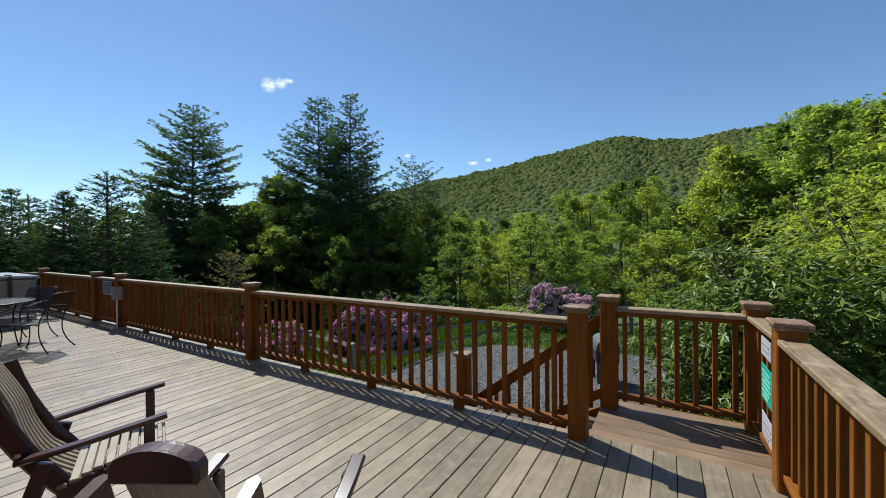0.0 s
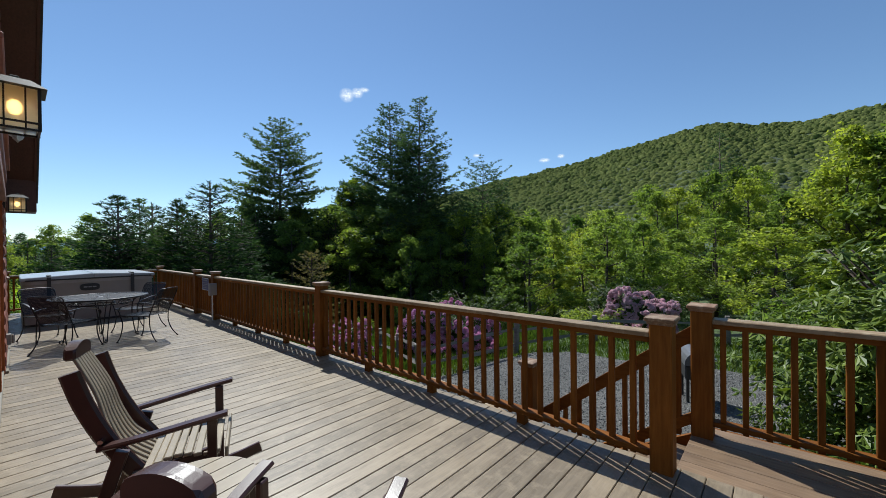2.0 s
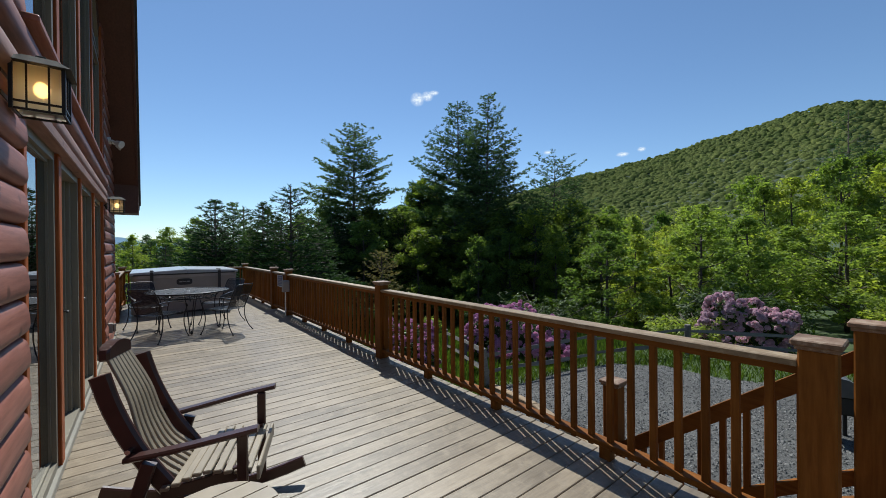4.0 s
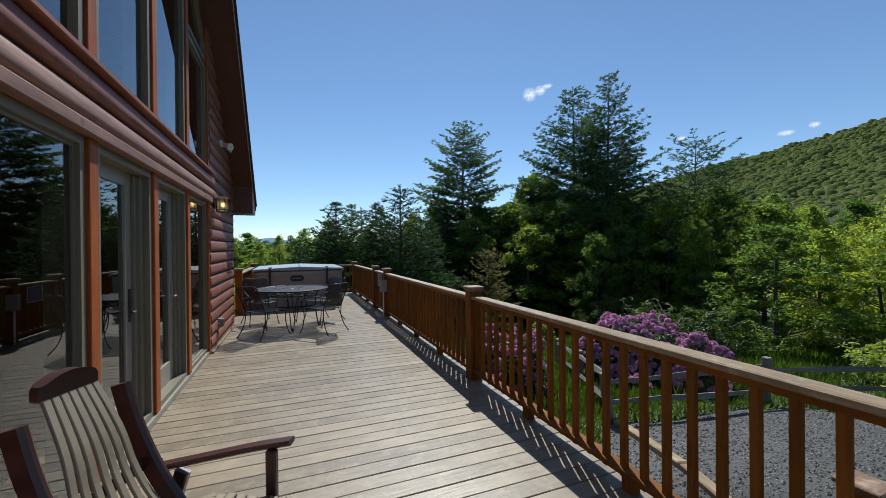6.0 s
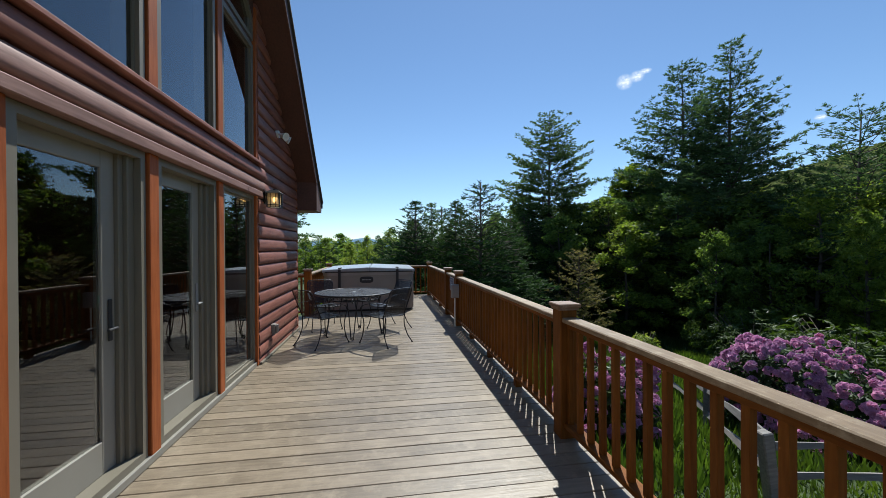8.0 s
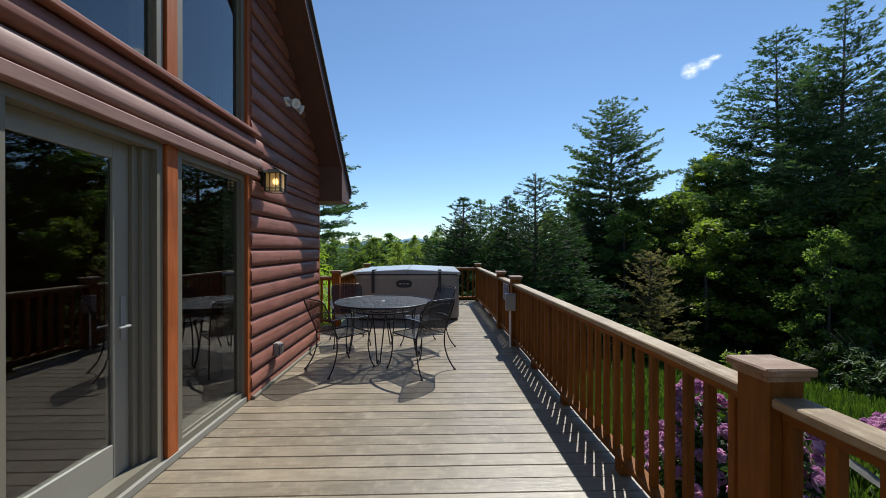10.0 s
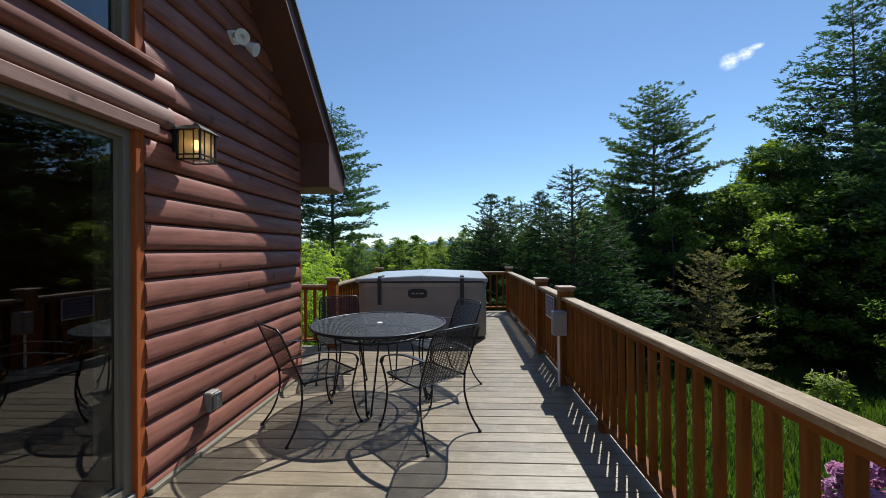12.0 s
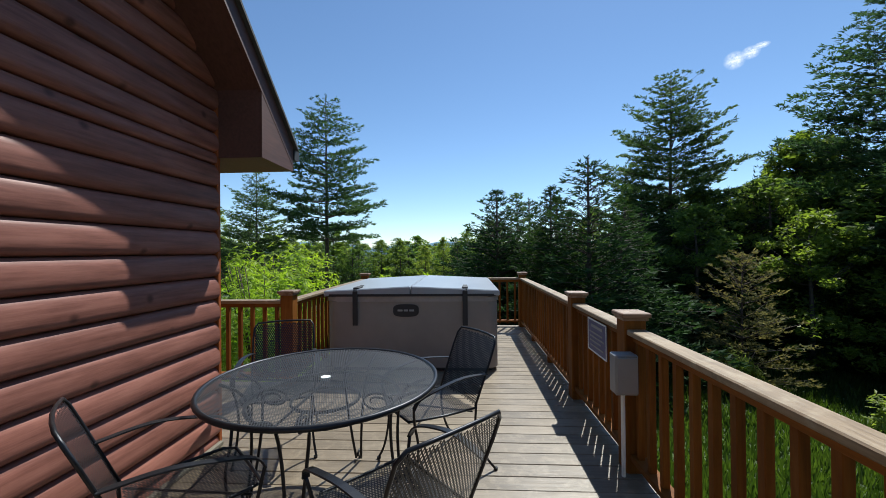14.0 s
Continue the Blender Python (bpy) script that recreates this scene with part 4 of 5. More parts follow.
def treeline(az):
    """The slope at which the wood's edge stands, by bearing."""
    keys = [(-60, .22), (-30, .25), (-18, .26), (-11, .255), (-8, .21), (-5, .2), (0, .14), (6, .17), (12, .155), (18, .115), (26, .09), (33, .13), (40, .15), (50, .16), (57, .17), (64, .12), (70, .08), (78, .075), (86, .06), (92, .03), (98, .03), (106, .07), (125, .1), (180, .1)]
    for (a, u), (b, v) in zip(keys, keys[1:]):
        if a <= az <= b:
            return u + (v - u) * (az - a) / (b - a)
    return 0.1


for ring, (d0, d1, step, cut) in enumerate(((18, 22, 4.2, 0.5), (25, 30, 3.2, 0.85), (32, 40, 3.0, 1.02))):
    az = -50.0
    while az < 128:
        az += step * rng.uniform(0.7, 1.3)
        d = rng.uniform(d0, d1)
        if ring == 0 and (az > 29 or -24 < az < -1):
            continue
        if az > 84 and ring < 2:
            continue
        if az > 84:
            d *= 1.5
        elif az > 33 and ring == 1:
            d += 4
        x, y = far_at(az, d)
        top = 1.5 + d * treeline(az) * cut * rng.choice((0.55, 0.75, 0.9, 1.0)) * rng.uniform(0.9, 1.08)
        h = top - ground_z(x, y)
        if h < 2:
            continue
        rz = rng.uniform(0, 360)
        if 34 < az < 84 and rng.random() < 0.45:
            again(rng.choice(cedars), x, y, h / 6.5, rz, rng.uniform(0.9, 1.4), 0.2)
        else:
            src = wood_first[rng.choice((2, 3, 2, 3, 1) if az < 30 else (0, 1, 1, 0, 4, 2))]
            again(src, x, y, h / 10, rz, min(1.9, max(0.8, 5.5 / h)) * rng.uniform(0.85, 1.2), 0.2)
# taller spring-green trees beyond the landing
for az, d, tan in ((-14.5, 24, 0.262), (-11, 27, 0.236), (-18, 22, 0.25), (-7.5, 26, 0.19), (-22, 21, 0.26), (-16, 29, 0.255), (-27, 20, 0.24)):
    x, y = far_at(az, d)
    h = 1.5 + d * tan - ground_z(x, y)
    again(wood_first[2], x, y, h / 10, az * 37, rng.uniform(0.95, 1.25), 0.2)
# dark evergreens that fill the wood's edge under and beside the pines
for az, d, tan in ((46, 24, 0.03), (38, 25, 0.1), (35, 23, 0.06), (41.5, 25, 0.04), (55, 27, 0.05), (63, 27, 0.07), (33, 27, 0.12)):
    x, y = far_at(az, d)
    h = 1.5 + d * tan - ground_z(x, y)
    again(wood_first[rng.choice((0, 1, 4))], x, y, h / 10, rng.uniform(0, 360), rng.uniform(0.8, 1.2), 0.2)
for az, d, tan in ((82, 25, 0.06), (78.5, 27, 0.085), (75.5, 24, 0.1), (69, 26, 0.07), (67, 31, 0.1), (61, 34, 0.1), (59, 31, 0.06), (54, 34, 0.12), (52, 30, 0.05), (49.5, 29, 0.1), (46, 28, 0.08), (43, 28, 0.09), (40.5, 29, 0.05), (87, 30, 0.03)):
    x, y = far_at(az, d)
    h = 1.5 + d * tan - ground_z(x, y)
    if az > 57:
        again(rng.choice(cedars), x, y, h / 6.5, rng.uniform(0, 360), rng.uniform(1.1, 1.6), 0.2)
    else:
        again(wood_first[rng.choice((0, 1, 1))], x, y, h / 10, rng.uniform(0, 360), rng.uniform(1.2, 1.7), 0.2)


# shrubs: rhododendrons with pink flower heads, and leafy bushes
def shrub(seed, rx, ry, h, count, leaf, flowers=0, petal=None, mat=LEAF_RHODO, name="shrub", label="", x=0, y=0, whole=True, z=None, petal_size=0.045, cl_r=0.085, whorl=6):
    rng = random.Random(seed)
    t = thing(name, label, "bush", pose(x, y, ground_z(x, y) if z is None else z))
    bm = bmesh.new()
    for i in range(9):
        a, r = rng.uniform(0, 6.28), rng.uniform(0.3, 0.8)
        tube_bm([(0.1 * math.cos(a), 0.1 * math.sin(a), -0.1), (rx * r * 0.5 * math.cos(a), ry * r * 0.5 * math.sin(a), h * 0.45), (rx * r * math.cos(a), ry * r * math.sin(a), h * 0.8)], 0.025, 4, bm, 0.008)
    part("stem", bm, BARK, t, smooth=True)

    def surface(shell):
        a, u = rng.uniform(0, 6.28), rng.uniform(0.02, 1) ** 0.8
        el = math.asin(u)
        wob = 0.82 + 0.3 * noise.noise(Vector((math.cos(a) * 2 + seed, math.sin(a) * 2, u * 2.5)))
        return Vector((rx * math.cos(a) * math.cos(el) ** 0.6, ry * math.sin(a) * math.cos(el) ** 0.6, h * (0.05 + 0.95 * u))) * shell * wob

    v, f = [], []
    for i in range(count):
        if i % whorl == 0:
            hub = surface(rng.uniform(0.45, 1.0) ** 0.5)
            axis = (Vector((hub.x / rx, hub.y / ry, 0.5 + hub.z / h)) + Vector((rng.uniform(-1, 1), rng.uniform(-1, 1), rng.uniform(-0.6, 0.8))) * 0.6).normalized()
            east = axis.cross(Vector((rng.uniform(-1, 1), rng.uniform(-1, 1), 0.3))).normalized()
            north = axis.cross(east)
        s, g = leaf * rng.uniform(0.7, 1.3), 6.283 * (i % whorl) / whorl + rng.uniform(-0.4, 0.4)
        a = (east * math.cos(g) + north * math.sin(g) + axis * rng.uniform(-0.5, 0.6) + Vector((0, 0, rng.uniform(-0.6, 0.1)))).normalized()
        p = hub + a * s * 1.05
        b = a.cross(axis + Vector((rng.uniform(-0.9, 0.9), rng.uniform(-0.9, 0.9), rng.uniform(-0.5, 0.5)))).normalized()
        n = a.cross(b) * s * 0.14
        k = len(v)
        v += [tuple(p - a * s), tuple(p + b * s * 0.34 + n), tuple(p + a * s), tuple(p - b * s * 0.34 + n)]
        f += [(k, k + 1, k + 2), (k, k + 2, k + 3)]
    put("foliage", mesh_of("leaves", v, f, mat), t)
    if flowers:
        v, f = [], []
        for i in range(flowers):
            c = surface(1.03)
            r = cl_r * rng.uniform(0.7, 1.2)
            out = Vector((c.x / rx, c.y / ry, 0.6 + c.z / h)).normalized()
            for j in range(16):
                d = (Vector((rng.uniform(-1, 1), rng.uniform(-1, 1), rng.uniform(-1, 1))) + out * 0.6).normalized()
                p = c + d * r * 0.8
                s = petal_size * rng.uniform(0.8, 1.3)
                a = d.cross(Vector((rng.uniform(-1, 1), rng.uniform(-1, 1), 0.3))).normalized()
                b = d.cross(a)
                k = len(v)
                v += [tuple(p - a * s), tuple(p - b * s), tuple(p + a * s), tuple(p + b * s), tuple(p - d * s * 0.4)]
                f += [(k, k + 1, k + 4), (k + 1, k + 2, k + 4), (k + 2, k + 3, k + 4), (k + 3, k, k + 4)]
        put("blossom", mesh_of("flowers", v, f, petal), t, None, "clusters of pink blossom")
    return t


shrub(51, 2.05, 1.4, 1.5, 6600, 0.07, 620, PETAL, x=-6.6, y=9.8, name="rhododendron", label="large rhododendron covered in pink blossom behind the fence")
shrub(52, 1.15, 1.1, 1.5, 3200, 0.08, 420, PETAL_PALE, x=-2.6, y=14.2, name="rhododendron", label="rounded rhododendron with pale pink blossom by the drive")
shrub(53, 1.0, 0.85, 1.45, 2800, 0.07, 170, PETAL, x=-7.05, y=6.5, name="rhododendron", label="rhododendron with pink blossom close below the deck")
shrub(54, 2.6, 1.3, 2.9, 20000, 0.062, x=2.5, y=7.25, mat=LEAF_LAUREL, name="leafy_bush", label="big glossy green bush beside the stair landing")
shrub(55, 2.6, 2.2, 3.3, 13000, 0.07, x=5.6, y=6.5, mat=LEAF_LAUREL, name="leafy_bush", label="big green bush beside the deck's end")
shrub(56, 3.0, 2.5, 4.4, 15000, 0.075, x=4.6, y=12.0, mat=LEAF_YELLOW, name="leafy_bush", label="tall yellow-green bush behind the landing")
shrub(57, 2.2, 1.7, 4.5, 12000, 0.065, x=-14.2, y=-1.2, mat=LEAF_BRIGHT, name="leafy_bush", label="bright green bush beyond the deck's far end")
shrub(58, 2.6, 2.2, 5.2, 12000, 0.075, x=-17.5, y=-2.6, mat=LEAF_BRIGHT, name="leafy_bush", label="bright green bush beyond the deck's far end")
shrub(59, 2.8, 1.9, 3.9, 5000, 0.1, x=-20.0, y=1.0, mat=LEAF_BRIGHT, name="leafy_bush", label="low bright green bush beyond the hot tub")
shrub(60, 0.6, 0.6, 1.3, 700, 0.09, x=-15.4, y=13.5, mat=LEAF_YELLOW, name="sapling", label="small bright green sapling in the lawn")
shrub(66, 0.9, 0.8, 1.7, 1500, 0.08, x=-18.6, y=12.0, mat=LEAF_YELLOW, name="sapling", label="bright green sapling before the dry evergreen")
shrub(61, 1.8, 1.2, 1.0, 2600, 0.07, x=-3.4, y=13.8, mat=LEAF_YELLOW, name="leafy_bush", label="low bright green bush behind the fence")
shrub(62, 2.4, 1.6, 1.9, 3200, 0.09, x=-3.5, y=17.0, mat=LEAF_RHODO, name="leafy_bush", label="dusty green bush in front of the wood")
shrub(63, 2.2, 1.6, 1.8, 3000, 0.09, x=1.5, y=15.5, mat=LEAF, name="leafy_bush", label="dark green bush in front of the wood")
shrub(64, 2.5, 1.6, 2.0, 3000, 0.09, x=-9.5, y=15.0, mat=LEAF_RHODO, name="leafy_bush", label="dark green bush under the pines")
shrub(65, 2.5, 1.8, 2.2, 3000, 0.1, x=-14.0, y=17.0, mat=LEAF_RHODO, name="leafy_bush", label="dark green bush under the pines")
hero("pine_tree", pine(25, 16, 5.0, 0.36, 0.95, 8, 0.3, 0.19, 1.0, 0.5), NEEDLE, "tall pine with wide gaps between its limbs beyond the cabin", -27.0, -4.5, 10.4, 16, 20)
hero("pine_tree", pine(26, 14, 5.2, 0.2, 0.85, 7, 0.0, 0.19), NEEDLE, "pine beyond the cabin", -27.0, -8.6, 6.2, 14, 60)
hero("pine_tree", pine(27, 14, 3.4, 0.1, 0.8, 5, 0.0, 0.17, 0.8), NEEDLE, "green pine standing among broadleaved trees", *far_at(5.2, 34), 9.6, 14, 60)
pn = hero("pine_tree", conifer(28, 10, 2.8, 0.02, 0.8, (5, 7), lambda u: (1 - u) ** 0.8, lambda u: 0.1 + 0.3 * u, 0.0, 0.38, 3, 0.0, 0.5), NEEDLE, "small distant pine on the skyline", -62.0, 2.0, 3.6, 10, 60, 1.0, "distant pines")
far_tree = hero("broadleaf_tree", broadleaf(44, 10, 0.4, 0.24, 3000, 0.0, 60), LEAF, "distant leafy tree on the skyline", -66.0, 8.0, 2.6, 10, 0, 1.2, "distant trees")
rng = random.Random(9)
for k in range(64):
    a, d = 82 + 38 * (k + rng.random()) / 64, rng.uniform(48, 105)
    x, y = far_at(a, d)
    low = 0.6 if k % 3 else 1.0
    again(pn if rng.random() < 0.6 else far_tree, x, y, (1.5 + d * rng.uniform(0.012, 0.036) * low - ground_z(x, y)) / 10, rng.uniform(0, 360), rng.uniform(1.5, 2.1))


# ---- the wooded mountain ----
def ridge(az):
    keys = [(-95, .18), (-60, .2), (-30, .235), (-8.3, .2386), (-3, .2385), (1.5, .241), (5.6, .26), (13, .2436), (21, .2096), (33.7, .17), (45, .12), (58, .06), (75, .01), (95, -.01)]
    for (a, u), (b, v) in zip(keys, keys[1:]):
        if a <= az <= b:
            t = (az - a) / (b - a)
            return u + (v - u) * (t * t * (3 - 2 * t) if a > -8 and b < 14 else t)
    return -0.02


def hill_mesh():
    verts, faces, na, nr = [], [], 420, 64
    for i in range(na + 1):
        az = -55 + 135 * i / na
        for j in range(nr + 1):
            t = j / nr
            d = 120 + 330 * t
            x, y = far_at(az, d)
            z = -6 + (ridge(az) * 450 + 7) * (0.06 * t + 0.94 * t ** 1.15)
            p = Vector((x / 8.5, y / 8.5, 0))
            lump = 1 - min(1.0, noise.voronoi(p)[0][0] * 1.25)
            z += 0.8 * lump * min(1, t * 3) + 3 * noise.noise(Vector((x / 40, y / 40, 1)))
            verts.append((x, y, z - (5.0 if j == nr else 2.5)))
    for i in range(na):
        for j in range(nr):
            a = i * (nr + 1) + j
            faces.append((a, a + nr + 1, a + nr + 2, a + 1))
    return mesh_of("mountain", verts, faces, HILL, True)


tagged(put("mountain", hill_mesh()), "long wooded mountain ridge behind the trees", "mountain", kind="structure")


def canopy():
    """Tree crowns on the mountainside, packed close, of uneven size."""
    rng = random.Random(15)
    verts, faces = [], []
    for n in range(36000):
        az, t = rng.uniform(-32, 62), rng.random() ** 0.9
        d = 130 + 320 * t
        x, y = far_at(az, d)
        z = -6 + (ridge(az) * 450 + 7) * (0.06 * t + 0.94 * t ** 1.15) + 3 * noise.noise(Vector((x / 40, y / 40, 1))) - 1.7
        r = rng.choice((1.4, 1.6, 1.9, 2.2, 2.7)) * rng.uniform(0.85, 1.15)
        k, sq, tw = len(verts), rng.uniform(0.5, 1.05), rng.uniform(0, 1)
        verts.append((x + r * rng.uniform(-0.3, 0.3), y + r * rng.uniform(-0.3, 0.3), z + r * (1.1 * sq + 0.2)))
        for rad, hh in ((0.72, 0.75), (1.05, -0.3)):
            for j in range(6):
                a = (j + tw) * 1.0472
                w = rad * r * rng.uniform(0.65, 1.3)
                verts.append((x + w * math.cos(a), y + w * math.sin(a), z + r * (hh * sq * rng.uniform(0.85, 1.15) + 0.2)))
        faces += [(k, k + 1 + j, k + 1 + (j + 1) % 6) for j in range(6)]
        faces += [(k + 1 + j, k + 7 + j, k + 7 + (j + 1) % 6, k + 1 + (j + 1) % 6) for j in range(6)]
    return mesh_of("canopy", verts, faces, HILL_LEAF, True)


tagged(put("hill_trees", canopy()), "unbroken green tree canopy on the mountainside", "woods", kind="stuff")
# far ridge: an upright sheet whose haze is coloured in and glows
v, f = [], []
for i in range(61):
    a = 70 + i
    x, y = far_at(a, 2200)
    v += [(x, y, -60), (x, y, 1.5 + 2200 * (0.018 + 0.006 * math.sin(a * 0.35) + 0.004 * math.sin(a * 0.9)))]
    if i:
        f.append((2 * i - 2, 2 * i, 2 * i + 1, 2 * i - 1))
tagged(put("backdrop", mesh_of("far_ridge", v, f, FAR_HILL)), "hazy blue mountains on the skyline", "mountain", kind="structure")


# small clouds high over the wood
for az, tan, w, h in ((55.4, 0.390, 36, 36), (53.9, 0.398, 30, 26), (52.9, 0.407, 26, 13), (36.2, 0.2385, 20, 10), (26.3, 0.2177, 28, 11), (24.0, 0.225, 18, 11)):
    d = 900.0
    x, y = far_at(az, d)
    sv = [(w * (i / 8 - 0.5), h * (j / 6 - 0.5), 0) for j in range(7) for i in range(9)]
    sf = [(j * 9 + i, j * 9 + i + 1, j * 9 + i + 10, j * 9 + i + 9) for j in range(6) for i in range(8)]
    c = put("cloud", mesh_of("cloud", sv, sf, CLOUD), None, pose(x, y, 1.5 + d * tan, 90, 0, az))
    c.visible_shadow = False
    tagged(c, "small white cloud in the blue sky", "cloud", "small clouds", "structure")


# ---- rocking chairs ----
def arc_board(x0, x1, y, zs, thick, rise, mat_bev=0.006):
    """A board across x whose top edge arches."""
    top = [(x0 + (x1 - x0) * i / 10, zs[1] + rise * (1 - (2 * i / 10 - 1) ** 2)) for i in range(11)]
    return prism_bm([(x0, zs[0]), (x1, zs[0])] + top[::-1], "Y", y - thick / 2, y + thick / 2, None, mat_bev)


def rocking_chair(m, label):
    c = thing("rocking_chair", label, "rocking chair", m, "rocking chairs on the deck")
    for s in (-1, 1):
        x = 0.2 * s
        part("back_post", ribbon_bm(curve_pts([(x, 0.06, 0.17), (x, -0.08, 0.36), (x, -0.2, 0.55), (x, -0.285, 0.74), (x, -0.335, 0.905)], 5), 0.036, 0.085, bev=0.012), CHAIR_DARK, c, smooth=False)
        part("armrest", ribbon_bm(curve_pts([(0.245 * s, -0.22, 0.525), (0.275 * s, -0.02, 0.553), (0.292 * s, 0.18, 0.586), (0.295 * s, 0.345, 0.61)], 5), 0.062, 0.024, bev=0.008), CHAIR_DARK, c)
        part("front_leg", box_bm(0.264 * s - 0.016, 0.264 * s + 0.016, 0.245, 0.292, 0.08, 0.588, 0.006), CHAIR_DARK, c)
        part("rocker", ribbon_bm([(0.262 * s, -0.56 + 0.1075 * i, 0.036 + 0.3 * (-0.56 + 0.1075 * i + 0.02) ** 2) for i in range(11)], 0.034, 0.07, bev=0.008), CHAIR_DARK, c)
        part("rear_leg", ribbon_bm([(0.262 * s, -0.12, 0.5), (0.262 * s, -0.2, 0.25), (0.262 * s, -0.27, 0.06)], 0.034, 0.06, bev=0.006), CHAIR_DARK, c)
        part("seat_rail", ribbon_bm(curve_pts([(0.215 * s, -0.09, 0.325), (0.215 * s, 0.1, 0.345), (0.215 * s, 0.29, 0.385)], 4), 0.03, 0.06, bev=0.004), CHAIR_DARK, c)
        part("bolt", tube_bm([(0.2 * s, -0.21, 0.555), (0.25 * s, -0.21, 0.555)], 0.012, 8), STEEL, c, "shiny bolt head")
    part("headrest", arc_board(-0.112, 0.112, -0.365, (0.945, 0.995), 0.05, 0.035, 0.01), CHAIR_DARK, c, "dark brown arched headrest")
    for k in range(7):
        u = (k - 3) / 3
        part("back_slat", ribbon_bm(curve_pts([(0.145 * u, -0.04, 0.36), (0.138 * u, -0.15, 0.46), (0.122 * u, -0.215, 0.6), (0.108 * u, -0.265, 0.77), (0.09 * u, -0.355, 0.965)], 5), 0.028, 0.014, bev=0.003), CHAIR_TAN, c, "tan slat")
    part("back_rail", box_bm(-0.19, 0.19, -0.24, -0.222, 0.55, 0.6, 0.004), CHAIR_DARK, c)
    for k in range(9):
        y = -0.07 + 0.0445 * k
        z = 0.372 + 0.018 * math.cos(k * 0.8 + 3.4) + 0.004 * k
        part("seat_slat", box_bm(-0.245, 0.245, y - 0.019, y + 0.019, z - 0.01, z + 0.01, 0.004), CHAIR_TAN, c, "tan slat")
    part("front_apron", box_bm(-0.245, 0.245, 0.325, 0.342, 0.33, 0.4, 0.004), CHAIR_TAN, c)
    return c


rocking_chair(pose(-2.062, 2.05, 0.0, 0, 0, -21.7), "dark brown rocking chair with tan contoured slats")
rocking_chair(pose(-0.57, 2.03, 0.0, 0, 0, 29), "dark brown rocking chair with tan slats turned to the railing")

side_table = thing("side_table", "small tan round slatted side table between the rocking chairs", "side table", pose(-1.33, 2.02, 0, 0, 0, 10))
for k in range(5):
    x0 = -0.235 + 0.095 * k
    pts = [(x0 + 0.088 * i / 6, math.sqrt(max(0.0025, 0.245 ** 2 - (x0 + 0.088 * i / 6) ** 2))) for i in range(7)]
    part("top_slat", prism_bm(pts + [(x, -y) for x, y in pts[::-1]], "Z", 0.43, 0.452), CHAIR_TAN, side_table)
for a in (45, 135, 225, 315):
    cx, cy = 0.15 * math.cos(radians(a)), 0.15 * math.sin(radians(a))
    part("leg", box_bm(cx - 0.02, cx + 0.02, cy - 0.02, cy + 0.02, 0, 0.43, 0.004), CHAIR_DARK, side_table)
for yy in (-0.13, 0.13):
    part("brace", box_bm(-0.17, 0.17, yy - 0.012, yy + 0.012, 0.36, 0.43, 0.003), CHAIR_DARK, side_table)


# ---- iron table and chairs ----
def kind_of(name, me, parent, m, label):
    return tagged(put(name, me, parent, m, label), kind="stuff")


def lattice(inside, span, pitch, width, angles, surface, seg=6):
    """Thin bars in crossing families over a surface(u, v), kept where inside(u, v)."""
    verts, faces = [], []
    for ang in angles:
        d = Vector((math.cos(ang), math.sin(ang)))
        nrm = Vector((-d.y, d.x))
        k = int(2 * span / pitch)
        for i in range(k + 1):
            o = nrm * (-span + i * pitch)
            run = [o + d * (-span + 2 * span * j / 60) for j in range(61)]
            keep = [p for p in run if inside(p.x, p.y)]
            if len(keep) < 2:
                continue
            a, b = keep[0], keep[-1]
            prev = None
            for j in range(seg + 1):
                p = a.lerp(b, j / seg)
                q0, q1 = surface(*(p - nrm * width / 2)), surface(*(p + nrm * width / 2))
                verts += [tuple(q0), tuple(q1)]
                n = len(verts)
                if prev is not None:
                    faces.append((prev, prev + 1, n - 1, n - 2))
                prev = n - 2
    return verts, faces


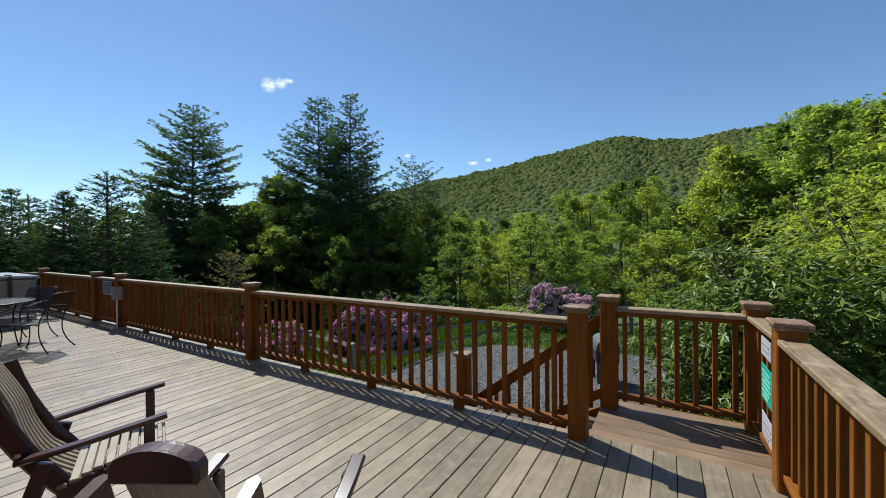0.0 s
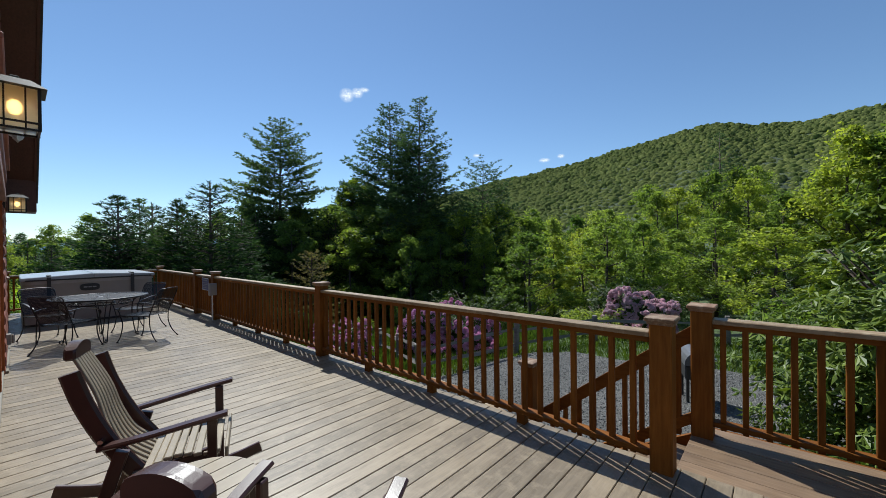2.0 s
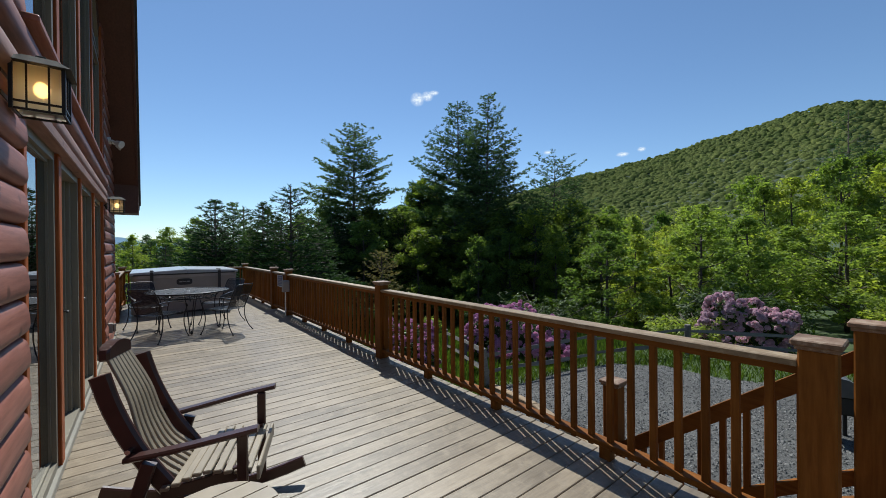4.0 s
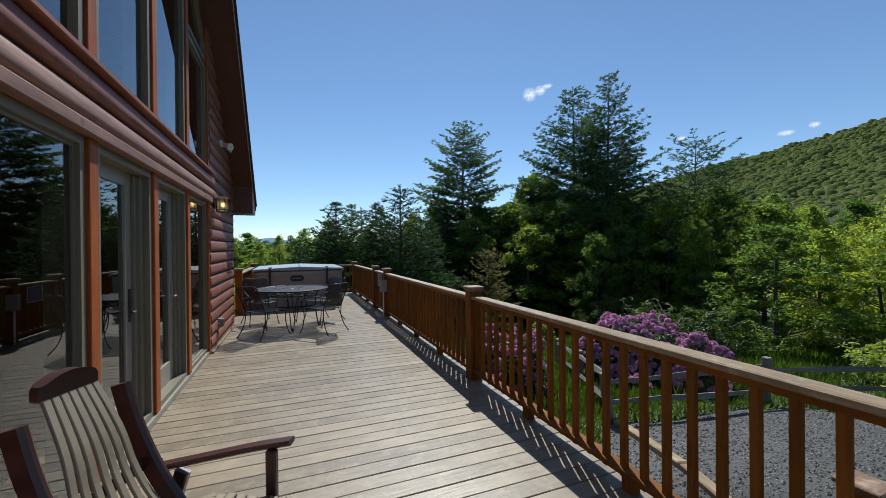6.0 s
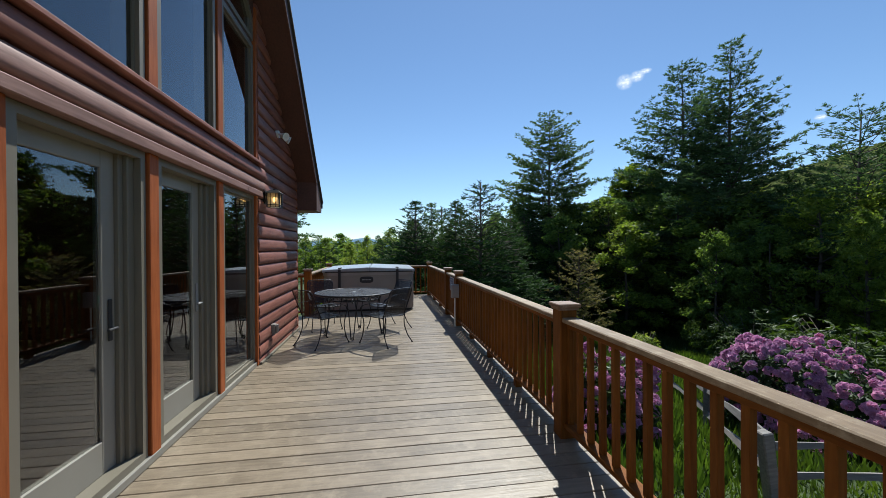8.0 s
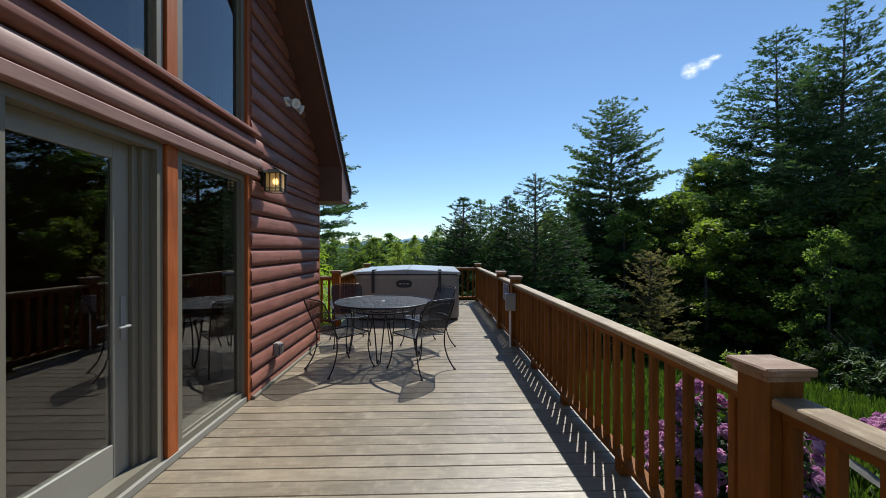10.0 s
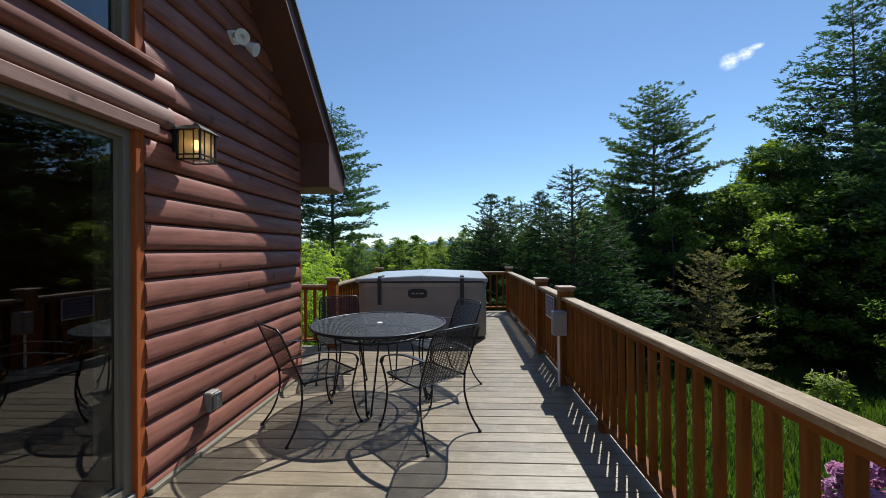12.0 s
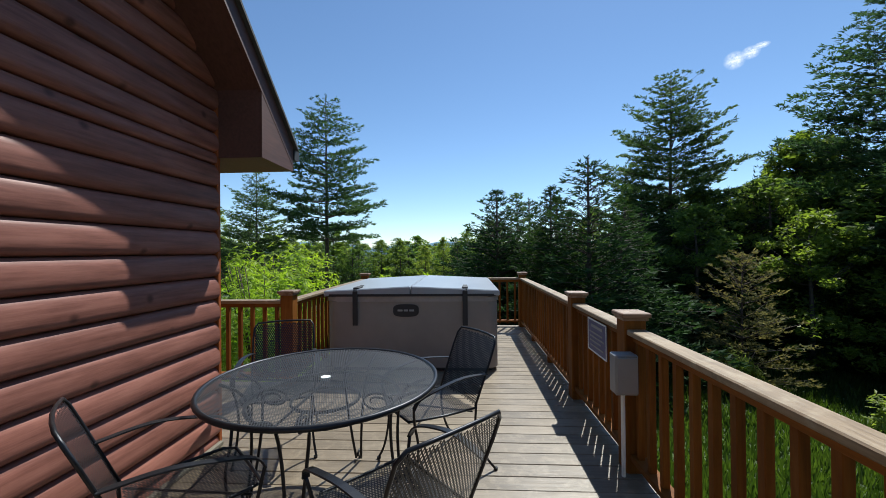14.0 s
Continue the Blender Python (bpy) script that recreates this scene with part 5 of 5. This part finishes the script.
def patio_chair(m, label):
    c = thing("patio_chair", label, "chair", m, "iron chairs round the table")

    def seat_s(u, v):
        return Vector((u, v, 0.415 + 0.25 * (u * u) * 0.6 + 0.12 * max(0, v - 0.1) - 0.5 * max(0, v - 0.2) ** 1.2))

    def back_s(u, v):
        return Vector((u * (1 + 0.06 * v), -0.215 - 0.185 * v / 0.45 + 0.35 * u * u - 0.02, 0.43 + v))

    v, f = lattice(lambda a, b: abs(a) < 0.225 and -0.215 < b < 0.25, 0.36, 0.0125, 0.0058, (radians(62), radians(118)), seat_s)
    kind_of("seat", mesh_of("seat", v, f, IRON), c, None, "black wire mesh seat")
    v, f = lattice(lambda a, b: abs(a) < 0.222 and 0.0 < b < 0.42, 0.5, 0.0125, 0.0058, (radians(62), radians(118)), back_s)
    kind_of("backrest", mesh_of("backrest", v, f, IRON), c, None, "black wire mesh back")
    rim = [back_s(-0.225, 0.0)] + [back_s(-0.225 - 0.008 * i / 4, 0.4 * i / 4) for i in range(1, 4)] + [back_s(-0.225, 0.39), back_s(-0.2, 0.425), back_s(-0.1, 0.43), back_s(0, 0.432), back_s(0.1, 0.43), back_s(0.2, 0.425), back_s(0.225, 0.39)] + [back_s(0.225 + 0.008 * i / 4, 0.4 * i / 4) for i in range(3, 0, -1)] + [back_s(0.225, 0.0)]
    part("back_frame", tube_bm(rim, 0.008, 7), IRON, c, smooth=True)
    srim = [seat_s(-0.228, -0.215), seat_s(-0.23, 0.0), seat_s(-0.228, 0.19), seat_s(-0.2, 0.245), seat_s(0, 0.252), seat_s(0.2, 0.245), seat_s(0.228, 0.19), seat_s(0.23, 0.0), seat_s(0.228, -0.215)]
    part("seat_frame", tube_bm(srim, 0.008, 7), IRON, c, smooth=True)
    for s in (-1, 1):
        part("armrest", ribbon_bm(curve_pts([(0.235 * s, -0.3, 0.63), (0.265 * s, -0.1, 0.645), (0.275 * s, 0.08, 0.615), (0.27 * s, 0.2, 0.575), (0.262 * s, 0.24, 0.52)], 4), 0.034, 0.008, bev=0.002), IRON, c)
        part("front_leg", tube_bm(curve_pts([(0.262 * s, 0.24, 0.52), (0.24 * s, 0.225, 0.42), (0.235 * s, 0.2, 0.28), (0.25 * s, 0.225, 0.1), (0.268 * s, 0.265, 0.006)], 4), 0.0085, 6), IRON, c, smooth=True)
        part("rear_leg", tube_bm(curve_pts([(0.225 * s, -0.225, 0.44), (0.225 * s, -0.22, 0.28), (0.24 * s, -0.27, 0.12), (0.262 * s, -0.35, 0.006)], 4), 0.0085, 6), IRON, c, smooth=True)
        for yy in (0.265, -0.35):
            part("foot", tube_bm([(0.262 * s, yy, 0.0), (0.262 * s, yy, 0.016)], 0.014, 7), IRON, c)
    part("brace", tube_bm([(-0.22, -0.2, 0.4), (0.22, 0.2, 0.4)], 0.006, 5), IRON, c)
    part("brace", tube_bm([(0.22, -0.2, 0.4), (-0.22, 0.2, 0.4)], 0.006, 5), IRON, c)
    return c


first_chair = patio_chair(pose(-7.5, 2.04, 0, 0, 0, 46), "black wrought-iron mesh chair beside the log wall")
for x, y, rz, lab in ((-7.43, 2.96, 134, "black wrought-iron mesh chair pulled back from the table"), (-8.44, 3.02, -147, "black wrought-iron mesh chair in front of the hot tub"), (-8.67, 1.87, -70, "black wrought-iron mesh chair by the far railing post")):
    tagged(copy_thing(first_chair, pose(x, y, 0, 0, 0, rz)), lab)

TR_R = 0.635
table = thing("patio_table", "round black wrought-iron mesh table", "table", pose(-8.04, 2.46, 0, 0, 0, 20))
v, f = lattice(lambda a, b: 0.03 < math.hypot(a, b) < TR_R, TR_R + 0.01, 0.0118, 0.0052, (radians(58), radians(122)), lambda u, w: Vector((u, w, 0.722)), 2)
kind_of("tabletop", mesh_of("tabletop", v, f, TABLE_IRON), table, None, "black wire mesh tabletop")
ring = [(TR_R * math.cos(2 * math.pi * i / 56), TR_R * math.sin(2 * math.pi * i / 56), 0.718) for i in range(56)]
part("rim", tube_bm(ring, 0.014, 8, None, None, True), IRON, table, smooth=True)
part("hoop", tube_bm([(p[0] * 0.3, p[1] * 0.3, 0.6) for p in ring[::2]], 0.009, 6, None, None, True), IRON, table, "small iron hoop", smooth=True)
part("hoop", tube_bm([(p[0] * 0.66, p[1] * 0.66, 0.615) for p in ring[::2]], 0.011, 6, None, None, True), IRON, table, "wide iron hoop", smooth=True)
part("plug", tube_bm([(0, 0, 0.712), (0, 0, 0.727)], 0.028, 16), WHITE, table, "small pale plug in the umbrella hole")
for a in (-20, 62, 153, 250):
    ca, sa = math.cos(radians(a)), math.sin(radians(a))

    def leg_at(r, side, z):
        return (r * ca - side * sa, r * sa + side * ca, z)

    for sd in (-1, 1):
        part("leg", tube_bm(curve_pts([leg_at(0.57, 0.1 * sd, 0.712), leg_at(0.44, 0.085 * sd, 0.64), leg_at(0.41, 0.06 * sd, 0.45), leg_at(0.43, 0.035 * sd, 0.2), leg_at(0.465, 0.018 * sd, 0.012)], 4), 0.0085, 6), IRON, table, smooth=True)
    part("scroll", tube_bm([leg_at(0.31 + 0.1 * math.cos(t * 0.55) * (1 - t * 0.035), 0.0, 0.6 + 0.055 * math.sin(t * 0.55) * (1 - t * 0.035)) for t in range(19)], 0.007, 5), IRON, table, "curled iron scroll", smooth=True)
    curl = [leg_at(0.475 + 0.028 * math.sin(t * 0.6), 0.0, 0.034 - 0.026 * math.cos(t * 0.6)) for t in range(9)]
    part("foot", tube_bm(curl, 0.008, 6), IRON, table, "curled foot", smooth=True)
    part("cross_bar", tube_bm([leg_at(0.62, 0, 0.712), leg_at(0.03, 0, 0.7)], 0.007, 5), IRON, table)

# ---- hot tub ----
tub = thing("hot_tub", "grey-brown hot tub with its closed grey cover strapped down", "hot tub", pose(0, 0, 0))


def round_rect(x0, x1, y0, y1, r, seg=6):
    out = []
    for cx, cy, a0 in ((x1 - r, y1 - r, 0), (x0 + r, y1 - r, 90), (x0 + r, y0 + r, 180), (x1 - r, y0 + r, 270)):
        out += [(cx + r * math.cos(radians(a0 + 90 * i / seg)), cy + r * math.sin(radians(a0 + 90 * i / seg))) for i in range(seg + 1)]
    return out


TX0, TX1, TY0, TY1 = -12.5, -10.42, 1.58, 3.66
part("base", prism_bm(round_rect(TX0 + 0.05, TX1 - 0.05, TY0 + 0.05, TY1 - 0.05, 0.12), "Z", 0.0, 0.05), TUB_DARK, tub)
part("cabinet", prism_bm(round_rect(TX0, TX1, TY0, TY1, 0.14), "Z", 0.05, 0.84), TUB, tub, "grey-brown cabinet panels")
part("shell_lip", prism_bm(round_rect(TX0 - 0.01, TX1 + 0.012, TY0 - 0.012, TY1 + 0.012, 0.15), "Z", 0.841, 0.905, None, 0.008), plain("tub_lip", (0.3, 0.27, 0.25), 0.4), tub, "paler rim of the tub")
ym = (TY0 + TY1) / 2
for ya, yb, ra, rb in ((TY0 - 0.02, ym - 0.004, 0.0, 0.05), (ym + 0.004, TY1 + 0.02, 0.05, 0.0)):
    bm = bmesh.new()
    prism_bm([(ya, 0.91), (yb, 0.91), (yb, 0.975 + rb), (ya, 0.975 + ra)], "X", TX0 - 0.03, TX1 + 0.03, bm, 0.012)
    part("cover", bm, COVER, tub, "grey vinyl cover half")
part("cover_skirt", prism_bm(round_rect(TX0 - 0.034, TX1 + 0.034, TY0 - 0.024, TY1 + 0.024, 0.1), "Z", 0.906, 0.935), TUB_DARK, tub)
for yy in (1.95, 3.27):
    st = part("strap", box_bm(TX1 + 0.036, TX1 + 0.042, yy - 0.03, yy + 0.03, 0.56, 0.97, 0.001), TUB_DARK, tub, "dark strap")
    part("buckle", box_bm(TX1 - 0.2, TX1 + 0.0, yy - 0.035, yy + 0.035, 0.995, 1.012, 0.004), TUB_DARK, st)
    part("strap", ribbon_bm([(TX1 + 0.04, yy, 0.965), (TX1 + 0.02, yy, 0.99), (TX1 - 0.3, yy, 1.012)], 0.05, 0.006, side=Vector((0, 1, 0)), bev=0.001), TUB_DARK, tub)
oval = [(2.56 + 0.155 * math.copysign(abs(math.cos(t)) ** 0.6, math.cos(t)), 0.735 + 0.075 * math.copysign(abs(math.sin(t)) ** 0.6, math.sin(t))) for t in [2 * math.pi * i / 28 for i in range(28)]]
bd = part("badge", prism_bm(oval, "X", TX1, TX1 + 0.014), TUB_DARK, tub, "dark oval badge")
for k, (u, w) in enumerate(((-0.07, 0.06), (0.0, 0.05), (0.07, 0.06))):
    part("badge_bar", box_bm(TX1 + 0.0145, TX1 + 0.018, 2.56 + u - w / 2, 2.56 + u + w / 2, 0.725, 0.748, 0.001), GREY, bd)


# ---- lanterns and small fixtures on the wall ----
def lantern(x, z, off):
    w = thing("wall_lantern", "black metal wall lantern with warm frosted glass, lit", "wall lamp", pose(x, WALL_Y + off, z), "lanterns on the cabin front")
    part("back_plate", box_bm(-0.06, 0.06, -0.055, 0.012, -0.08, 0.1, 0.006), LANTERN_BLACK, w)
    part("arm", tube_bm([(0, 0.0, 0.06), (0, 0.06, 0.075), (0, 0.12, 0.06)], 0.012, 8), LANTERN_BLACK, w)
    bm = bmesh.new()
    lo = [bm.verts.new((sx * 0.1, 0.115 + sy * 0.1, 0.06)) for sx, sy in ((-1, -1), (1, -1), (1, 1), (-1, 1))]
    hi = [bm.verts.new((sx * 0.05, 0.115 + sy * 0.05, 0.1)) for sx, sy in ((-1, -1), (1, -1), (1, 1), (-1, 1))]
    bm.faces.new(lo[::-1])
    bm.faces.new(hi)
    for i in range(4):
        bm.faces.new((lo[i], lo[(i + 1) % 4], hi[(i + 1) % 4], hi[i]))
    box_bm(-0.016, 0.016, 0.099, 0.131, 0.1, 0.12, 0.003, bm)
    part("hood", bm, LANTERN_BLACK, w)
    h = 0.075
    for sx in (-1, 1):
        for sy in (-1, 1):
            part("corner_bar", box_bm(sx * h - 0.006, sx * h + 0.006, 0.115 + sy * h - 0.006, 0.115 + sy * h + 0.006, -0.13, 0.06, 0.001), LANTERN_BLACK, w)
    for z0 in (-0.13, -0.1):
        for sx in (-1, 1):
            part("rail", box_bm(sx * h - 0.004, sx * h + 0.004, 0.115 - h, 0.115 + h, z0, z0 + 0.008, 0), LANTERN_BLACK, w)
            part("rail", box_bm(-h, h, 0.115 + sx * h - 0.004, 0.115 + sx * h + 0.004, z0, z0 + 0.008, 0), LANTERN_BLACK, w)
    for u in (-0.032, 0.032):
        for sx in (-1, 1):
            part("muntin", box_bm(sx * h - 0.003, sx * h + 0.003, 0.115 + u - 0.003, 0.115 + u + 0.003, -0.13, 0.06, 0), LANTERN_BLACK, w)
            part("muntin", box_bm(u - 0.003, u + 0.003, 0.115 + sx * h - 0.003, 0.115 + sx * h + 0.003, -0.13, 0.06, 0), LANTERN_BLACK, w)
    for sx in (-1, 1):
        for nm, bx in (("pane", box_bm(sx * 0.068 - 0.0015, sx * 0.068 + 0.0015, 0.115 - 0.066, 0.115 + 0.066, -0.12, 0.058, 0)), ("pane", box_bm(-0.066, 0.066, 0.115 + sx * 0.068 - 0.0015, 0.115 + sx * 0.068 + 0.0015, -0.12, 0.058, 0))):
            part(nm, bx, LAMP_GLASS, w, "frosted pane")
    bm = bmesh.new()
    bmesh.ops.create_uvsphere(bm, u_segments=12, v_segments=8, radius=0.024, matrix=Matrix.LocRotScale((0, 0.115, -0.02), None, (1, 1, 1.4)))
    part("bulb", bm, BULB, w, "glowing bulb", smooth=True)
    return w


lantern(-6.79, 2.145, 0.052)
lantern(-1.95, 2.18, 0.025)

flood = thing("flood_light", "white twin-head flood light under the soffit", "flood light", pose(-7.38, 1.42, 3.17))
part("base_plate", tube_bm([(0, -0.03, 0), (0, 0.02, 0)], 0.055, 14), WHITE, flood)
for s in (-1, 1):
    a, b = Vector((0.05 * s, 0.03, -0.01)), Vector((0.1 * s + 0.03, 0.15, -0.07))
    bm = tube_bm([a, a.lerp(b, 0.35), a.lerp(b, 0.6), b], 0.02, 12)
    bm2 = tube_bm([a.lerp(b, 0.45), b], 0.032, 14, bm, 0.058)
    part("lamp_head", bm2, WHITE, flood, smooth=False)

outlet = thing("outdoor_outlet", "grey weatherproof outlet box on the log wall", "outlet", pose(-7.07, 1.425, 0.34))
part("box", box_bm(-0.05, 0.05, -0.03, 0.03, -0.07, 0.07, 0.008), TUB, outlet)
part("cover", box_bm(-0.042, 0.042, 0.031, 0.06, -0.06, 0.062, 0.012), TUB, outlet)

ebox = thing("switch_box", "grey electrical switch box on the railing post", "electrical box", pose(-8.37, 4.262, 0.66))
part("case", box_bm(-0.03, 0.07, -0.07, 0.07, -0.125, 0.125, 0.008), GREY, ebox)
part("lid", box_bm(0.071, 0.08, -0.062, 0.062, -0.11, 0.11, 0.003), GREY, ebox)
part("conduit", tube_bm([(0.0, 0.0, -0.126), (0.0, 0.0, -0.66)], 0.013, 10), WHITE, ebox, "pale conduit")


def sign(m, w, h, mat, label, bars, bar_mat, border=None):
    """A flat notice with plain bars for its writing; faces -y."""
    s = thing("sign", label, "sign", m)
    pl = part("panel", box_bm(-w / 2, w / 2, 0, 0.006, -h / 2, h / 2, 0.001), mat, s)
    if border:
        for x0, x1, z0, z1 in ((-w / 2, w / 2, h / 2 - 0.012, h / 2), (-w / 2, w / 2, -h / 2, -h / 2 + 0.012), (-w / 2, -w / 2 + 0.012, -h / 2 + 0.012, h / 2 - 0.012), (w / 2 - 0.012, w / 2, -h / 2 + 0.012, h / 2 - 0.012)):
            part("border", box_bm(x0, x1, -0.003, -0.0005, z0, z1, 0), border, pl)
    for u, z, bw, bh in bars:
        part("text_bar", box_bm(u * w - bw * w / 2, u * w + bw * w / 2, -0.003, -0.0005, z * h - bh * h / 2, z * h + bh * h / 2, 0), bar_mat, pl)
    return s


sign(pose(-9.02, FRONT_Y - 0.034, 0.73), 0.42, 0.27, BLUE_SIGN, "violet notice board with pale border on the railing", [(0, 0.3, 0.6, 0.09), (-0.05, 0.1, 0.7, 0.05), (0, -0.03, 0.75, 0.05), (-0.08, -0.16, 0.6, 0.05), (0, -0.3, 0.7, 0.05)], GREY, WHITE)
SIGN_X = 1.234
sign(pose(SIGN_X, 4.72, 0.765, 0, 0, 90) @ pose(0, 0, 0, 0, 0, 180), 0.3, 0.13, SIGN_WHITE, "white notice on the landing railing", [(0, 0.15, 0.7, 0.12), (0, -0.15, 0.6, 0.12)], GREY)
sign(pose(SIGN_X, 4.69, 0.51, 0, 0, 90) @ pose(0, 0, 0, 0, 0, 180), 0.34, 0.25, GREEN_SIGN, "green notice with white writing on the landing railing", [(-0.05, 0.32, 0.7, 0.06), (0, 0.18, 0.75, 0.06), (-0.03, 0.04, 0.7, 0.06), (0, -0.1, 0.75, 0.06), (-0.06, -0.24, 0.65, 0.06), (-0.1, -0.37, 0.5, 0.06)], SIGN_TEXT)
sign(pose(SIGN_X, 4.68, 0.19, 0, 0, 90) @ pose(0, 0, 0, 0, 0, 180), 0.34, 0.2, SIGN_WHITE, "white notice low on the landing railing", [(0, 0.2, 0.7, 0.08), (0, 0, 0.7, 0.08), (-0.1, -0.2, 0.5, 0.08)], GREY)

# ---- split-rail fence, timber edge and grill ----
FENCE = [(-9.4, 9.6), (-6.9, 8.2), (-4.63, 6.75), (-4.3, 9.8), (-3.2, 12.2), (-0.4, 14.6), (2.0, 16.6)]
fence = thing("split_rail_fence", "grey weathered split-rail fence along the drive", "fence")
rng = random.Random(3)
for k, (x, y) in enumerate(FENCE):
    g = ground_z(x, y)
    h = 0.78 + rng.uniform(-0.05, 0.05)
    lean = rng.uniform(-0.05, 0.05) - (0.1 if k == 2 else 0)
    part("post", prism_bm([(-0.06, -0.05), (0.05, -0.06), (0.06, 0.05), (-0.05, 0.06)], "Z", -0.2, h, None, 0.012), GREY_RAIL, fence, "", pose(x, y, g, 0, math.degrees(lean), rng.uniform(0, 90)))
    if k:
        xa, ya = FENCE[k - 1]
        ga = ground_z(xa, ya)
        for hz in (0.28, 0.62):
            a, b = Vector((xa, ya, ga + hz + rng.uniform(-0.04, 0.04))), Vector((x, y, g + hz + rng.uniform(-0.04, 0.04)))
            d = b - a
            m = Matrix.Translation(a) @ d.to_track_quat("X", "Z").to_matrix().to_4x4()
            bm = bmesh.new()
            rings = []
            for i in range(7):
                t = i / 6
                s = 0.042 + 0.012 * math.sin(t * 9 + k)
                wob = Vector((0, rng.uniform(-0.012, 0.012), rng.uniform(-0.012, 0.012)))
                rings.append([bm.verts.new(Vector((d.length * t, sy * s * 0.8, sz * s)) + wob) for sy, sz in ((-1, -0.7), (0.9, -1), (1, 0.6), (-0.5, 1))])
            for r0, r1 in zip(rings, rings[1:]):
                for j in range(4):
                    bm.faces.new((r0[j], r0[(j + 1) % 4], r1[(j + 1) % 4], r1[j]))
            bm.faces.new(rings[0][::-1])
            bm.faces.new(rings[-1])
            part("rail", bm, GREY_RAIL, fence, "", m)

edge = thing("timber_edging", "pale landscape timber edging the gravel", "edging")
for (xa, ya), (xb, yb) in (((-4.45, 6.72), (-3.1, 6.2)), ((-3.08, 6.19), (-1.7, 5.66))):
    za, zb = ground_z(xa, ya), ground_z(xb, yb)
    d = Vector((xb - xa, yb - ya, zb - za))
    part("timber", box_bm(0, d.length, -0.06, 0.06, -0.05, 0.09, 0.012), CAP, edge, "", Matrix.Translation((xa, ya, za)) @ d.to_track_quat("X", "Z").to_matrix().to_4x4())

gx, gy = -0.35, 8.6
grill = thing("charcoal_grill", "dark grey barbecue grill with a rounded hood on the gravel", "grill", pose(gx, gy, ground_z(gx, gy), 0, 0, 20))
hood = [(-0.2, 0.62), (0.2, 0.62)] + [(0.2 * math.cos(radians(18 * i)), 0.64 + 0.2 * math.sin(radians(18 * i))) for i in range(11)]
part("hood", prism_bm(hood, "Y", -0.26, 0.26), plain("grill_enamel", (0.1, 0.1, 0.11), 0.4), grill, "grey rounded hood")
part("body", box_bm(-0.19, 0.19, -0.25, 0.25, 0.4, 0.618, 0.02), TUB_DARK, grill)
for sx in (-0.15, 0.15):
    for sy in (-0.2, 0.2):
        part("leg", box_bm(sx - 0.02, sx + 0.02, sy - 0.02, sy + 0.02, 0, 0.4, 0.004), TUB_DARK, grill)
part("handle", tube_bm([(0.2, -0.12, 0.7), (0.25, -0.12, 0.7), (0.25, 0.12, 0.7), (0.2, 0.12, 0.7)], 0.012, 6), STEEL, grill)

# ---- inside the room ----
lamp = thing("chandelier", "dark iron chandelier with small lit bulbs inside the cabin", "chandelier", pose(-5.4, -2.6, 2.15))
hp = [(0.42 * math.cos(2 * math.pi * i / 24), 0.42 * math.sin(2 * math.pi * i / 24), 0) for i in range(24)]
part("hoop", tube_bm(hp, 0.015, 6, None, None, True), IRON, lamp)
part("rod", tube_bm([(0, 0, 0.0), (0, 0, 3.3)], 0.01, 6), IRON, lamp)
for i in range(3):
    part("spoke", tube_bm([hp[i * 8], (0, 0, 0.35)], 0.008, 5), IRON, lamp)
for i in range(6):
    bm = bmesh.new()
    bmesh.ops.create_uvsphere(bm, u_segments=8, v_segments=6, radius=0.022, matrix=Matrix.Translation(Vector(hp[i * 4]) + Vector((0, 0, 0.06))))
    part("bulb", bm, BULB, lamp, "glowing bulb")
